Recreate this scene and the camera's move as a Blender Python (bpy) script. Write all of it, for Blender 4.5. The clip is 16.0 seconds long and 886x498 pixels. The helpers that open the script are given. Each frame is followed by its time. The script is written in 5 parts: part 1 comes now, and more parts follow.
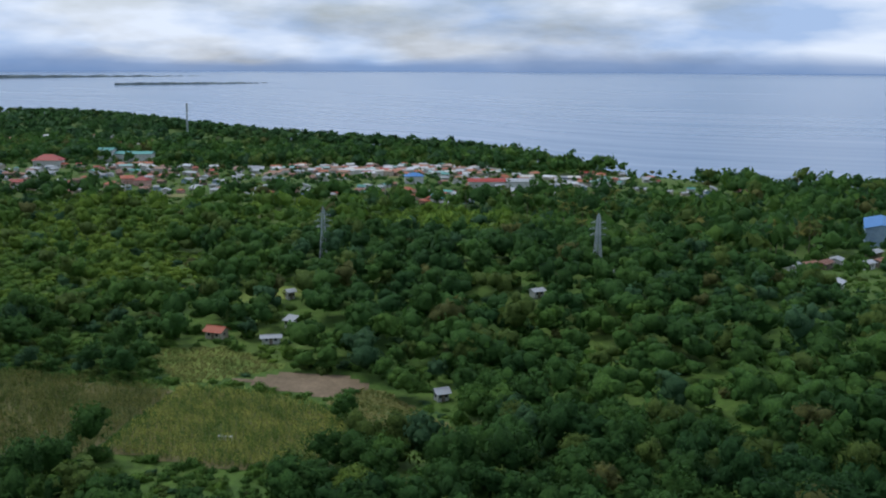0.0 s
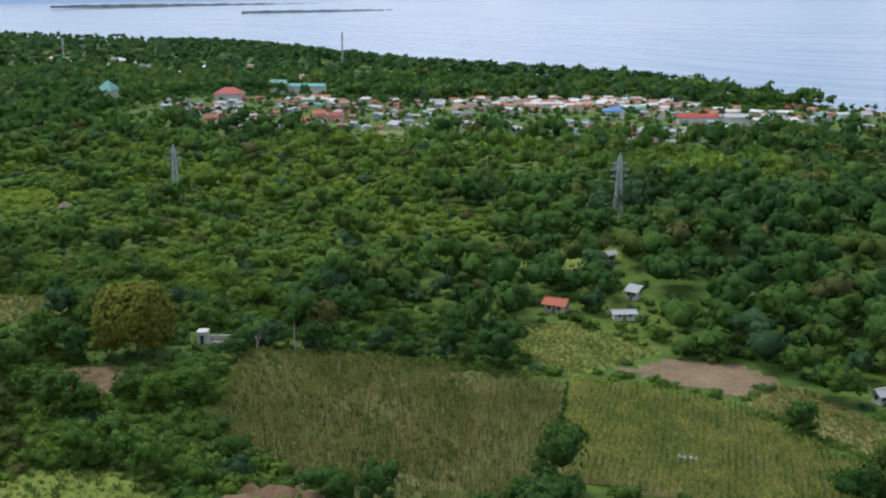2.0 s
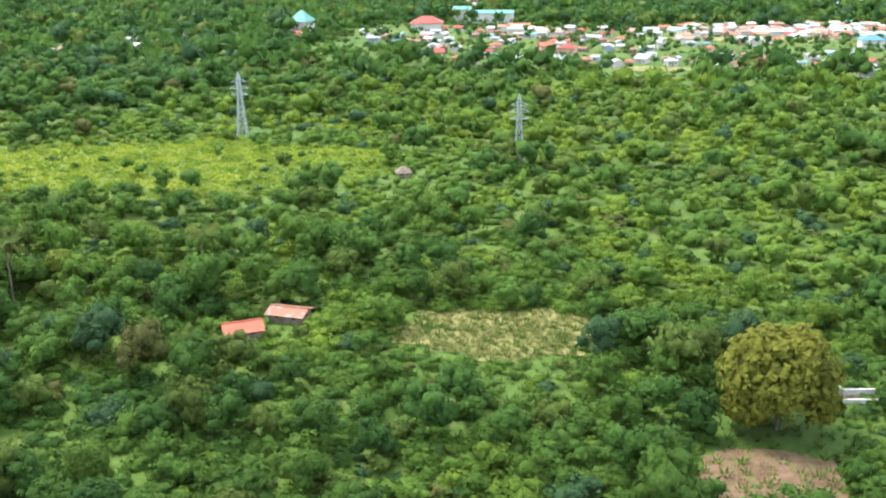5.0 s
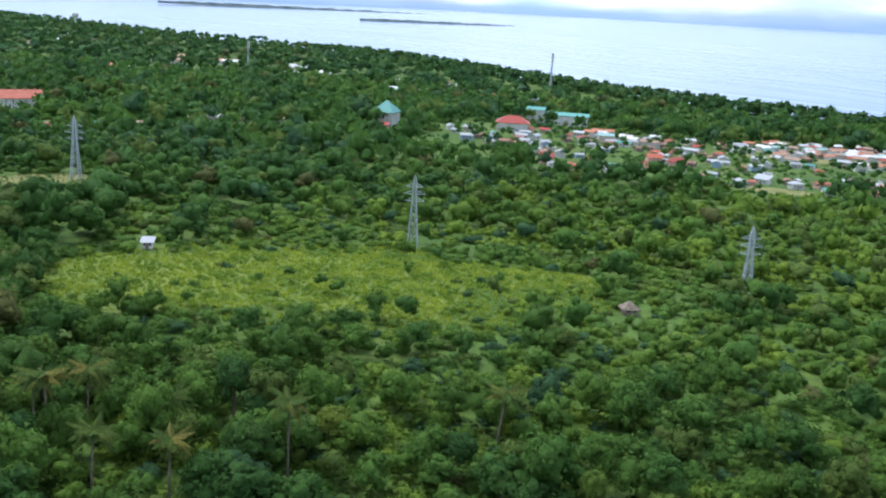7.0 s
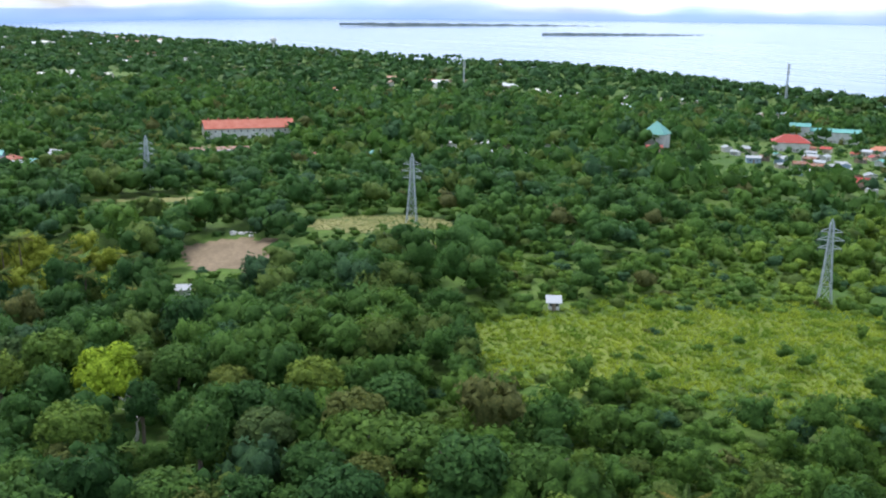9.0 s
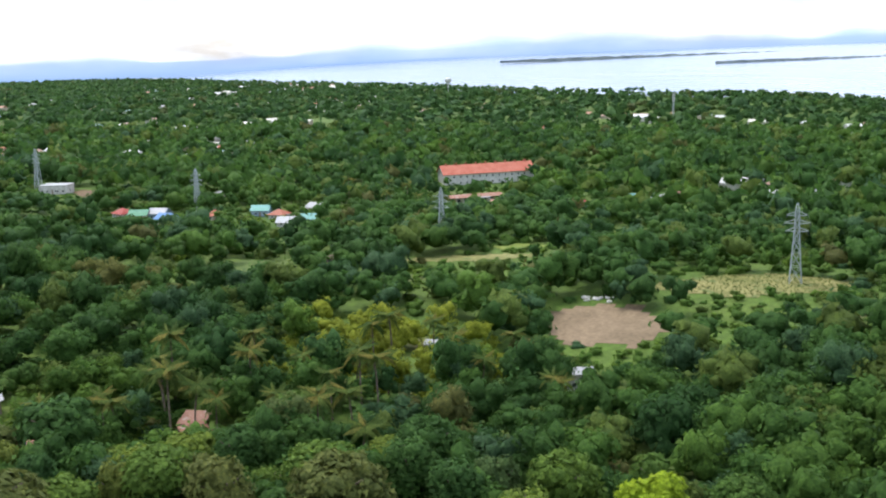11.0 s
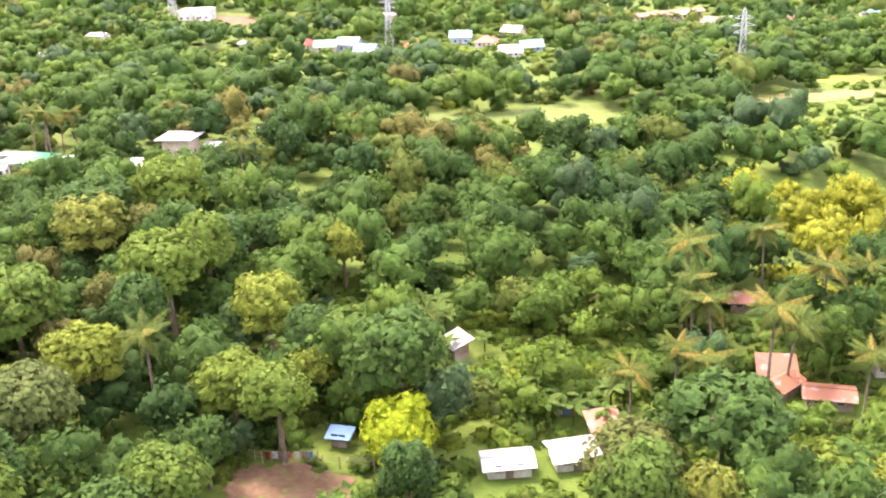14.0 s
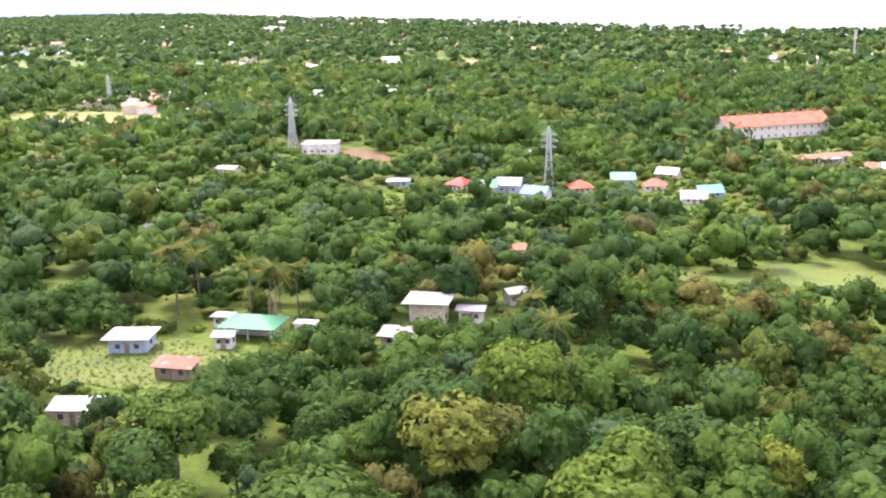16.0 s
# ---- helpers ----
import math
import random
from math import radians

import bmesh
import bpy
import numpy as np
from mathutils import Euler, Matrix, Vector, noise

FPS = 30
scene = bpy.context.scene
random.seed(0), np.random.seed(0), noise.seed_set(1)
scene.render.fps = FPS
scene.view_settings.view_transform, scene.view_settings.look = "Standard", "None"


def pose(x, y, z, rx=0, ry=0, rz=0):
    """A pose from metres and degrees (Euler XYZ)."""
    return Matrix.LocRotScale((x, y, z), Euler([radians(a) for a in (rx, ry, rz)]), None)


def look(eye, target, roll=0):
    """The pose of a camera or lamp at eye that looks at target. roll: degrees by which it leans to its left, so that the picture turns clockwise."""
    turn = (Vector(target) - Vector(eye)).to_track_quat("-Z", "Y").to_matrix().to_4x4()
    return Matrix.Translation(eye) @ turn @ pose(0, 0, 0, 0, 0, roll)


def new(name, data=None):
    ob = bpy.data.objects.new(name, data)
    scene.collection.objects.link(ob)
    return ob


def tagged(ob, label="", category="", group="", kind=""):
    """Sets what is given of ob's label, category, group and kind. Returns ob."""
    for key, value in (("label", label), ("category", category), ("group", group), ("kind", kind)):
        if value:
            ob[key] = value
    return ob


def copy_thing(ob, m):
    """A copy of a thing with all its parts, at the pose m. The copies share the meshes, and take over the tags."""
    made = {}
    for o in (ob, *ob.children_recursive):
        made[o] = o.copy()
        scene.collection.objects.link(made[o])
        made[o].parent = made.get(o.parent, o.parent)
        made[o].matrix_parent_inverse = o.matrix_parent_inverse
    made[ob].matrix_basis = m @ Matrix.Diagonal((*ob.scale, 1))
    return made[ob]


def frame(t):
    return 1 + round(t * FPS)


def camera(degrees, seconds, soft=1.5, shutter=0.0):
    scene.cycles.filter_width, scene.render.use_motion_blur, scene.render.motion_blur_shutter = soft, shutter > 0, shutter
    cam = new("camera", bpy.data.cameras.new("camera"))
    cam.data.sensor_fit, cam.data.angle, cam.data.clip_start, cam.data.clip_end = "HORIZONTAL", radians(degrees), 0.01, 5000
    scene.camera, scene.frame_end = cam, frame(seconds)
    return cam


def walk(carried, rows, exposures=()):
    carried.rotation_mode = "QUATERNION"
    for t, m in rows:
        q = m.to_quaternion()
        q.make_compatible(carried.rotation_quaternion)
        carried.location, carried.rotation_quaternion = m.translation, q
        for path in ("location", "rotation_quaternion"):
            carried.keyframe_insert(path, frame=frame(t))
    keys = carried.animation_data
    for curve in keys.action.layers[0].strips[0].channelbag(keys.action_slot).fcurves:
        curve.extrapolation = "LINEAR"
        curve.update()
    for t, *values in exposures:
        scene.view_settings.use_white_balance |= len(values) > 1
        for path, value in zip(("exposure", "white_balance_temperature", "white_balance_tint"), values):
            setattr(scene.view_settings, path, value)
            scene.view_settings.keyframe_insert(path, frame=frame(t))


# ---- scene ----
cam = camera(47.4, 16.0, soft=2.1)
PATH = [
    (0, (-3.486, 4.391, 61.28), (-3.482, 6.26, 60.939), 0.4),
    (0.5, (-19.274, 14.133, 61.259), (-19.359, 15.995, 60.889), 0.7),
    (1, (-35.285, 23.513, 61.296), (-35.411, 25.356, 60.851), 0.5),
    (1.5, (-51.554, 32.624, 61.332), (-51.708, 34.462, 60.877), 0.3),
    (2, (-68.094, 41.761, 61.349), (-68.279, 43.593, 60.876), -0.2),
    (2.5, (-84.635, 50.599, 61.246), (-84.849, 52.408, 60.709), -0.6),
    (3, (-101.151, 59.25, 61.09), (-101.399, 61.037, 60.494), -0.7),
    (3.5, (-117.734, 67.58, 60.905), (-118.028, 69.363, 60.317), -1.0),
    (4, (-134.642, 75.713, 60.775), (-134.946, 77.483, 60.156), -1.7),
    (4.2, (-141.462, 78.875, 60.758), (-141.764, 80.645, 60.139), -1.8),
    (6.3, (-212.487, 110.96, 60.551), (-212.776, 112.758, 60.011), 1.7),
    (6.5, (-219.144, 113.819, 60.535), (-219.421, 115.626, 60.015), 2.2),
    (7, (-235.552, 120.428, 60.416), (-235.824, 122.253, 59.965), 3.2),
    (7.5, (-251.821, 126.372, 60.26), (-252.164, 128.18, 59.787), 3.0),
    (8, (-268.003, 131.705, 60.127), (-268.435, 133.486, 59.628), 2.4),
    (8.5, (-284.335, 136.567, 60.006), (-284.839, 138.338, 59.536), 1.7),
    (9, (-300.76, 141.088, 59.93), (-301.326, 142.849, 59.493), 0.9),
    (9.5, (-317.298, 145.182, 59.859), (-317.934, 146.904, 59.371), 0.7),
    (10, (-334.055, 148.757, 59.753), (-334.768, 150.465, 59.321), 0.4),
    (10.2, (-340.862, 150.051, 59.73), (-341.612, 151.754, 59.351), -0.2),
    (12.3, (-413.276, 162.419, 59.575), (-414.153, 164.052, 59.158), -2.0),
    (12.5, (-420.186, 163.47, 59.548), (-421.065, 165.095, 59.1), -2.0),
    (13, (-437.622, 165.775, 59.463), (-438.51, 167.361, 58.911), -2.6),
    (13.5, (-454.983, 167.995, 59.401), (-455.841, 169.57, 58.773), -2.9),
    (14, (-472.172, 170.402, 59.377), (-472.963, 171.979, 58.671), -3.2),
    (14.5, (-489.076, 172.852, 59.386), (-489.825, 174.438, 58.654), -3.4),
    (15, (-505.542, 174.979, 59.288), (-506.31, 176.579, 58.611), -3.6),
    (15.5, (-521.645, 176.962, 59.218), (-522.398, 178.598, 58.612), -2.2),
    (16, (-537.519, 178.924, 59.163), (-538.321, 180.578, 58.681), -1.7),
]
EXPOSURES = [(0, -0.8, 5700, 10), (0.5, -0.85, 5750, 10), (1, -0.65, 5950, 10), (1.5, 0.1, 6170, 10), (2, -0.23, 6150, 10), (2.5, 0.0, 6150, 13), (3, 1.12, 6600, 15), (3.5, 1.49, 6600, 16), (4, 1.37, 6600, 14),
             (6.3, 1.02, 6000, 10), (6.5, 0.87, 6000, 10), (7, 0.27, 5700, 10), (8, 0.4, 5850, 11), (8.5, 0.65, 5820, 12), (9, 0.3, 5900, 11), (9.5, 0.23, 5920, 11), (10, 0.83, 6100, 14), (12.3, -0.25, 6300, 10),
             (12.5, -0.17, 6200, 10), (13, 1.21, 6830, 31), (13.5, 2.05, 7330, 36), (14, 2.2, 7530, 38), (14.5, 2.15, 7530, 38), (15, 2.35, 7530, 39), (15.5, 2.3, 7430, 39), (16, 1.55, 7030, 36)]
walk(cam, [(t, look(eye, target, roll)) for t, eye, target, roll in PATH], EXPOSURES)

# ---- world and sun ----
SUN_EL, SUN_AZ = radians(58), radians(-60)      # high, over the left shoulder
world = bpy.data.worlds.new("sky")
scene.world = world
world.use_nodes = True
wn, wl = world.node_tree.nodes, world.node_tree.links
wn.clear()
w_out, w_bg, w_sky = wn.new("ShaderNodeOutputWorld"), wn.new("ShaderNodeBackground"), wn.new("ShaderNodeTexSky")
w_sky.sky_type, w_sky.sun_disc = "NISHITA", False
w_sky.sun_elevation, w_sky.sun_rotation = SUN_EL, SUN_AZ
w_sky.air_density, w_sky.dust_density = 1.2, 1.5
w_co, w_map = wn.new("ShaderNodeTexCoord"), wn.new("ShaderNodeMapping")
w_map.inputs["Scale"].default_value = (2.2, 2.2, 8.0)
w_noise = wn.new("ShaderNodeTexNoise")
w_noise.inputs["Scale"].default_value, w_noise.inputs["Detail"].default_value, w_noise.inputs["Roughness"].default_value = 1.6, 7, 0.55
w_ramp = wn.new("ShaderNodeValToRGB")          # gaps of pale blue between the clouds
w_ramp.color_ramp.elements[0].position, w_ramp.color_ramp.elements[1].position = 0.36, 0.56
w_ramp.color_ramp.elements[0].color, w_ramp.color_ramp.elements[1].color = (0.25, 0.25, 0.25, 1), (1, 1, 1, 1)
w_cloud = wn.new("ShaderNodeValToRGB")         # the clouds' own greys
w_cloud.color_ramp.elements[0].position, w_cloud.color_ramp.elements[1].position = 0.38, 0.6
w_cloud.color_ramp.elements[0].color, w_cloud.color_ramp.elements[1].color = (6.6, 8.2, 10.8, 1), (12.6, 12.9, 13.3, 1)
w_noise2 = wn.new("ShaderNodeTexNoise")
w_noise2.inputs["Scale"].default_value, w_noise2.inputs["Detail"].default_value = 2.7, 8
w_mix = wn.new("ShaderNodeMix")
w_mix.data_type = "RGBA"
wl.new(w_co.outputs["Generated"], w_map.inputs["Vector"])
wl.new(w_map.outputs["Vector"], w_noise.inputs["Vector"])
wl.new(w_map.outputs["Vector"], w_noise2.inputs["Vector"])
wl.new(w_noise.outputs["Fac"], w_ramp.inputs["Fac"])
wl.new(w_noise2.outputs["Fac"], w_cloud.inputs["Fac"])
wl.new(w_ramp.outputs["Color"], w_mix.inputs["Factor"])
wl.new(w_sky.outputs["Color"], w_mix.inputs[6])
wl.new(w_cloud.outputs["Color"], w_mix.inputs[7])
wl.new(w_mix.outputs[2], w_bg.inputs["Color"])
w_bg.inputs["Strength"].default_value = 0.115
wl.new(w_bg.outputs["Background"], w_out.inputs["Surface"])

sun_data = bpy.data.lights.new("sun", "SUN")
sun_data.energy, sun_data.angle, sun_data.color = 3.2, radians(22), (1.0, 0.95, 0.86)
sun = new("sun", sun_data)
sun.matrix_world = look((0, 0, 0), (-math.sin(SUN_AZ) * -1 * -math.cos(SUN_EL), -math.cos(SUN_AZ) * math.cos(SUN_EL), -math.sin(SUN_EL)))
sun.location = (-200, -200, 400)


# ---- materials ----
def material(name, rough=0.8, metal=0.0):
    m = bpy.data.materials.new(name)
    m.use_nodes = True
    b = m.node_tree.nodes["Principled BSDF"]
    b.inputs["Roughness"].default_value, b.inputs["Metallic"].default_value = rough, metal
    b.inputs["Specular IOR Level"].default_value = 0.25
    return m, m.node_tree.nodes, m.node_tree.links, b


def noise_tex(n, l, scale, detail=4, rough=0.55, vec=None):
    t = n.new("ShaderNodeTexNoise")
    t.inputs["Scale"].default_value, t.inputs["Detail"].default_value, t.inputs["Roughness"].default_value = scale, detail, rough
    if vec:
        l.new(vec, t.inputs["Vector"])
    return t.outputs["Fac"]


def ramp(n, l, fac, stops):
    r = n.new("ShaderNodeValToRGB")
    e = r.color_ramp.elements
    while len(e) < len(stops):
        e.new(0.5)
    for k, (p, c) in enumerate(stops):
        e[k].position, e[k].color = p, (*c, 1)
    l.new(fac, r.inputs["Fac"])
    return r.outputs["Color"]


def mixed(n, l, fac, a, b, mode="MIX"):
    m = n.new("ShaderNodeMix")
    m.data_type, m.blend_type = "RGBA", mode
    for sock, v in ((m.inputs["Factor"], fac), (m.inputs[6], a), (m.inputs[7], b)):
        if isinstance(v, (int, float)):
            sock.default_value = v
        elif isinstance(v, tuple):
            sock.default_value = (*v, 1)
        else:
            l.new(v, sock)
    return m.outputs[2]


def bump(n, l, b, height, strength, distance):
    k = n.new("ShaderNodeBump")
    k.inputs["Strength"].default_value, k.inputs["Distance"].default_value = strength, distance
    l.new(height, k.inputs["Height"])
    l.new(k.outputs["Normal"], b.inputs["Normal"])


def coords(n, which="Object"):
    return n.new("ShaderNodeTexCoord").outputs[which]


def two_tone(name, low, high, big, small, rough=0.85, relief=0.3, depth=0.05, metal=0.0, third=None):
    """Colour that drifts between two tones at two scales, with fine relief."""
    m, n, l, b = material(name, rough, metal)
    v = coords(n)
    c = ramp(n, l, noise_tex(n, l, big, 5, 0.6, v), [(0.35, low), (0.65, high)])
    fine = noise_tex(n, l, small, 6, 0.65, v)
    c = mixed(n, l, 0.55, c, ramp(n, l, fine, [(0.3, (0.45, 0.45, 0.45)), (0.7, (1.35, 1.35, 1.35))]), "MULTIPLY")
    if third:
        c = mixed(n, l, ramp(n, l, noise_tex(n, l, big * 3.1, 4, 0.6, v), [(0.55, (0, 0, 0)), (0.68, (1, 1, 1))]), c, third)
    l.new(c, b.inputs["Base Color"])
    bump(n, l, b, fine, relief, depth)
    return m


def leaf_material(name, by_object=None):
    """Foliage: a tint for each plant, a change from leaf clump to leaf clump, and a little light let through."""
    m, n, l, b = material(name, 0.65)
    b.inputs["Specular IOR Level"].default_value = 0.08
    geo = n.new("ShaderNodeNewGeometry")
    if by_object:
        info = n.new("ShaderNodeObjectInfo")
        base = ramp(n, l, info.outputs["Random"], by_object)
    else:
        at = n.new("ShaderNodeAttribute")
        at.attribute_name = "tint"
        base = at.outputs["Color"]
    vary = ramp(n, l, geo.outputs["Random Per Island"], [(0, (0.86, 0.88, 0.86)), (0.6, (1.0, 1.0, 1.0)), (1, (1.16, 1.13, 1.05))])
    c = mixed(n, l, 1.0, base, vary, "MULTIPLY")
    v = coords(n)
    fine = noise_tex(n, l, 2.2, 5, 0.75, v)
    c = mixed(n, l, 1.0, c, ramp(n, l, fine, [(0.37, (0.6, 0.64, 0.6)), (0.5, (1, 1, 1)), (0.63, (1.42, 1.34, 1.2))]), "MULTIPLY")
    bump(n, l, b, fine, 0.9, 0.5)
    l.new(c, b.inputs["Base Color"])
    tr, mx = n.new("ShaderNodeBsdfTranslucent"), n.new("ShaderNodeMixShader")
    l.new(c, tr.inputs["Color"])
    mx.inputs["Fac"].default_value = 0.36
    l.new(b.outputs["BSDF"], mx.inputs[1])
    l.new(tr.outputs["BSDF"], mx.inputs[2])
    l.new(mx.outputs["Shader"], n["Material Output"].inputs["Surface"])
    return m


def sheet_metal(name, colour, stain=(0.22, 0.12, 0.06), wear=0.62, rough=0.5):
    """Corrugated roofing sheet with ribs and rust stains."""
    m, n, l, b = material(name, rough, 0.0)
    v = coords(n)
    wv = n.new("ShaderNodeTexWave")
    wv.bands_direction = "X"
    wv.inputs["Scale"].default_value, wv.inputs["Distortion"].default_value = 1.6, 0.0
    l.new(v, wv.inputs["Vector"])
    info = n.new("ShaderNodeObjectInfo")
    shade = ramp(n, l, info.outputs["Random"], [(0, (0.75, 0.75, 0.75)), (1, (1.12, 1.12, 1.12))])
    c = mixed(n, l, 1.0, colour, shade, "MULTIPLY")
    rust = ramp(n, l, noise_tex(n, l, 0.55, 7, 0.7, v), [(wear - 0.06, (0, 0, 0)), (wear + 0.1, (1, 1, 1))])
    c = mixed(n, l, rust, c, stain)
    c = mixed(n, l, 0.35, c, ramp(n, l, wv.outputs["Fac"], [(0, (0.6, 0.6, 0.6)), (1, (1.1, 1.1, 1.1))]), "MULTIPLY")
    l.new(c, b.inputs["Base Color"])
    bump(n, l, b, wv.outputs["Fac"], 0.5, 0.04)
    return m


GREENS = [(0, (0.047, 0.111, 0.032)), (0.25, (0.064, 0.14, 0.035)), (0.5, (0.094, 0.175, 0.035)), (0.72, (0.129, 0.211, 0.037)), (0.86, (0.187, 0.252, 0.042)), (0.94, (0.135, 0.158, 0.044)), (1, (0.07, 0.146, 0.053))]
leaf_mass = leaf_material("foliage_mass")
leaf_tree = leaf_material("foliage_tree", GREENS)
leaf_mango = leaf_material("foliage_mango", [(0, (0.19, 0.205, 0.034)), (1, (0.19, 0.205, 0.034))])
leaf_yellow = leaf_material("foliage_yellow", [(0, (0.3, 0.42, 0.03)), (1, (0.3, 0.42, 0.03))])
leaf_palm = leaf_material("foliage_palm", [(0, (0.08, 0.14, 0.035)), (0.6, (0.13, 0.18, 0.04)), (1, (0.26, 0.23, 0.06))])
leaf_banana = leaf_material("foliage_banana", [(0, (0.065, 0.14, 0.03)), (1, (0.11, 0.18, 0.045))])
bark = two_tone("bark", (0.10, 0.075, 0.05), (0.22, 0.18, 0.14), 0.8, 6.0)
dead_wood = two_tone("dead_wood", (0.35, 0.32, 0.28), (0.5, 0.47, 0.42), 0.9, 7.0)
dirt = two_tone("bare_earth", (0.10, 0.11, 0.03), (0.19, 0.16, 0.065), 0.06, 0.9, third=(0.09, 0.14, 0.03))
red_earth = two_tone("red_earth", (0.105, 0.062, 0.034), (0.18, 0.115, 0.068), 0.25, 1.3, relief=0.8, depth=0.3, third=(0.10, 0.13, 0.03))
pale_earth = two_tone("pale_earth", (0.15, 0.11, 0.064), (0.22, 0.16, 0.098), 0.12, 1.1)
meadow = two_tone("meadow_grass", (0.095, 0.15, 0.022), (0.175, 0.21, 0.034), 0.06, 0.8, relief=0.7, depth=0.25)
dry_grass = two_tone("dry_grass", (0.12, 0.13, 0.03), (0.24, 0.22, 0.08), 0.08, 0.7, relief=0.7, depth=0.25, third=(0.08, 0.12, 0.03))
lawn = two_tone("short_lawn", (0.062, 0.105, 0.022), (0.115, 0.16, 0.034), 0.05, 0.9, relief=0.3)
concrete = two_tone("weathered_concrete", (0.42, 0.41, 0.38), (0.62, 0.61, 0.58), 0.4, 3.0)
plaster_white = two_tone("white_plaster", (0.5, 0.49, 0.47), (0.64, 0.63, 0.61), 0.3, 2.5, relief=0.1)
plaster_cream = two_tone("cream_plaster", (0.4, 0.35, 0.27), (0.52, 0.47, 0.38), 0.3, 2.5, relief=0.1)
plaster_blue = two_tone("pale_blue_plaster", (0.24, 0.33, 0.44), (0.34, 0.43, 0.53), 0.3, 2.5, relief=0.1)
plaster_pink = two_tone("pink_plaster", (0.5, 0.3, 0.26), (0.62, 0.4, 0.34), 0.3, 2.5, relief=0.1)
timber = two_tone("grey_timber", (0.16, 0.12, 0.085), (0.3, 0.25, 0.2), 0.8, 5.0)
thatch = two_tone("palm_thatch", (0.13, 0.10, 0.07), (0.25, 0.2, 0.15), 1.2, 7.0, relief=0.8, depth=0.1)
roof_white = sheet_metal("white_roof_sheet", (0.36, 0.37, 0.38), (0.33, 0.3, 0.27), 0.7)
roof_grey = sheet_metal("grey_roof_sheet", (0.36, 0.37, 0.38), (0.3, 0.24, 0.2), 0.62)
roof_red = sheet_metal("red_roof_sheet", (0.34, 0.045, 0.03), (0.3, 0.12, 0.08), 0.64)
roof_orange = sheet_metal("orange_roof_sheet", (0.38, 0.095, 0.045), (0.36, 0.2, 0.14), 0.62)
roof_tile = two_tone("faded_red_roof_tile", (0.36, 0.1, 0.062), (0.43, 0.155, 0.105), 0.25, 2.2)
roof_rust = sheet_metal("rusty_roof_sheet", (0.25, 0.105, 0.06), (0.36, 0.32, 0.29), 0.58)
roof_green = sheet_metal("green_roof_sheet", (0.05, 0.24, 0.13), (0.16, 0.28, 0.2), 0.7)
roof_teal = sheet_metal("teal_roof_sheet", (0.11, 0.3, 0.26), (0.25, 0.35, 0.32), 0.7)
roof_blue = sheet_metal("blue_roof_sheet", (0.08, 0.22, 0.48), (0.4, 0.42, 0.46), 0.74)
steel, sn, sl, sb = material("galvanised_steel", 0.55, 0.3)
sl.new(ramp(sn, sl, noise_tex(sn, sl, 1.5, 4, 0.6, coords(sn)), [(0.3, (0.32, 0.36, 0.37)), (0.7, (0.45, 0.49, 0.5))]), sb.inputs["Base Color"])
glass_dark, gn, gl, gb = material("window_glass", 0.12)
gl.new(ramp(gn, gl, noise_tex(gn, gl, 0.7, 2, 0.5, coords(gn)), [(0.3, (0.03, 0.035, 0.04)), (0.7, (0.07, 0.08, 0.09))]), gb.inputs["Base Color"])

ground_mat, n, l, b = material("grassy_ground", 0.9)
v = coords(n)
c = ramp(n, l, noise_tex(n, l, 0.02, 6, 0.6, v), [(0.3, (0.045, 0.095, 0.014)), (0.5, (0.075, 0.13, 0.018)), (0.7, (0.095, 0.135, 0.024))])
fine = noise_tex(n, l, 0.5, 7, 0.7, v)
c = mixed(n, l, 0.7, c, ramp(n, l, fine, [(0.3, (0.4, 0.4, 0.4)), (0.7, (1.4, 1.4, 1.3))]), "MULTIPLY")
c = mixed(n, l, ramp(n, l, noise_tex(n, l, 0.035, 5, 0.65, v), [(0.62, (0, 0, 0)), (0.72, (0.7, 0.7, 0.7))]), c, (0.15, 0.12, 0.06))
l.new(c, b.inputs["Base Color"])
bump(n, l, b, fine, 0.8, 0.5)

sea_mat, n, l, b = material("sea_water", 0.22)
b.inputs["Specular IOR Level"].default_value = 0.36
v = coords(n)
mp = n.new("ShaderNodeMapping")
mp.inputs["Scale"].default_value = (0.0008, 0.004, 1)
mp.inputs["Rotation"].default_value = (0, 0, radians(-12))
l.new(v, mp.inputs["Vector"])
l.new(ramp(n, l, noise_tex(n, l, 1.0, 3, 0.5, mp.outputs["Vector"]), [(0.3, (0.13, 0.2, 0.31)), (0.7, (0.24, 0.3, 0.4))]), b.inputs["Base Color"])
bump(n, l, b, noise_tex(n, l, 0.06, 3, 0.6, v), 0.012, 1.0)

far_hills, n, l, b = material("haze_glow_mountains", 1.0)
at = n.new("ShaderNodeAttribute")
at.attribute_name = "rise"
# aerial haze painted as blue emission, thinning to transparent with rise
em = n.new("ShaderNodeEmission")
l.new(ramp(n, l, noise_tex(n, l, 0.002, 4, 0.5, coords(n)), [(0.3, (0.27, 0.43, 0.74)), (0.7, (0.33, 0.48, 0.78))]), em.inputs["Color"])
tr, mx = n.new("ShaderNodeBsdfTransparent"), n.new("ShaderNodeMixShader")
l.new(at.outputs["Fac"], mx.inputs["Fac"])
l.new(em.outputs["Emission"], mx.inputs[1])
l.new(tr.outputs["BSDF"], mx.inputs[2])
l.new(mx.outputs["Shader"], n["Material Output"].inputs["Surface"])


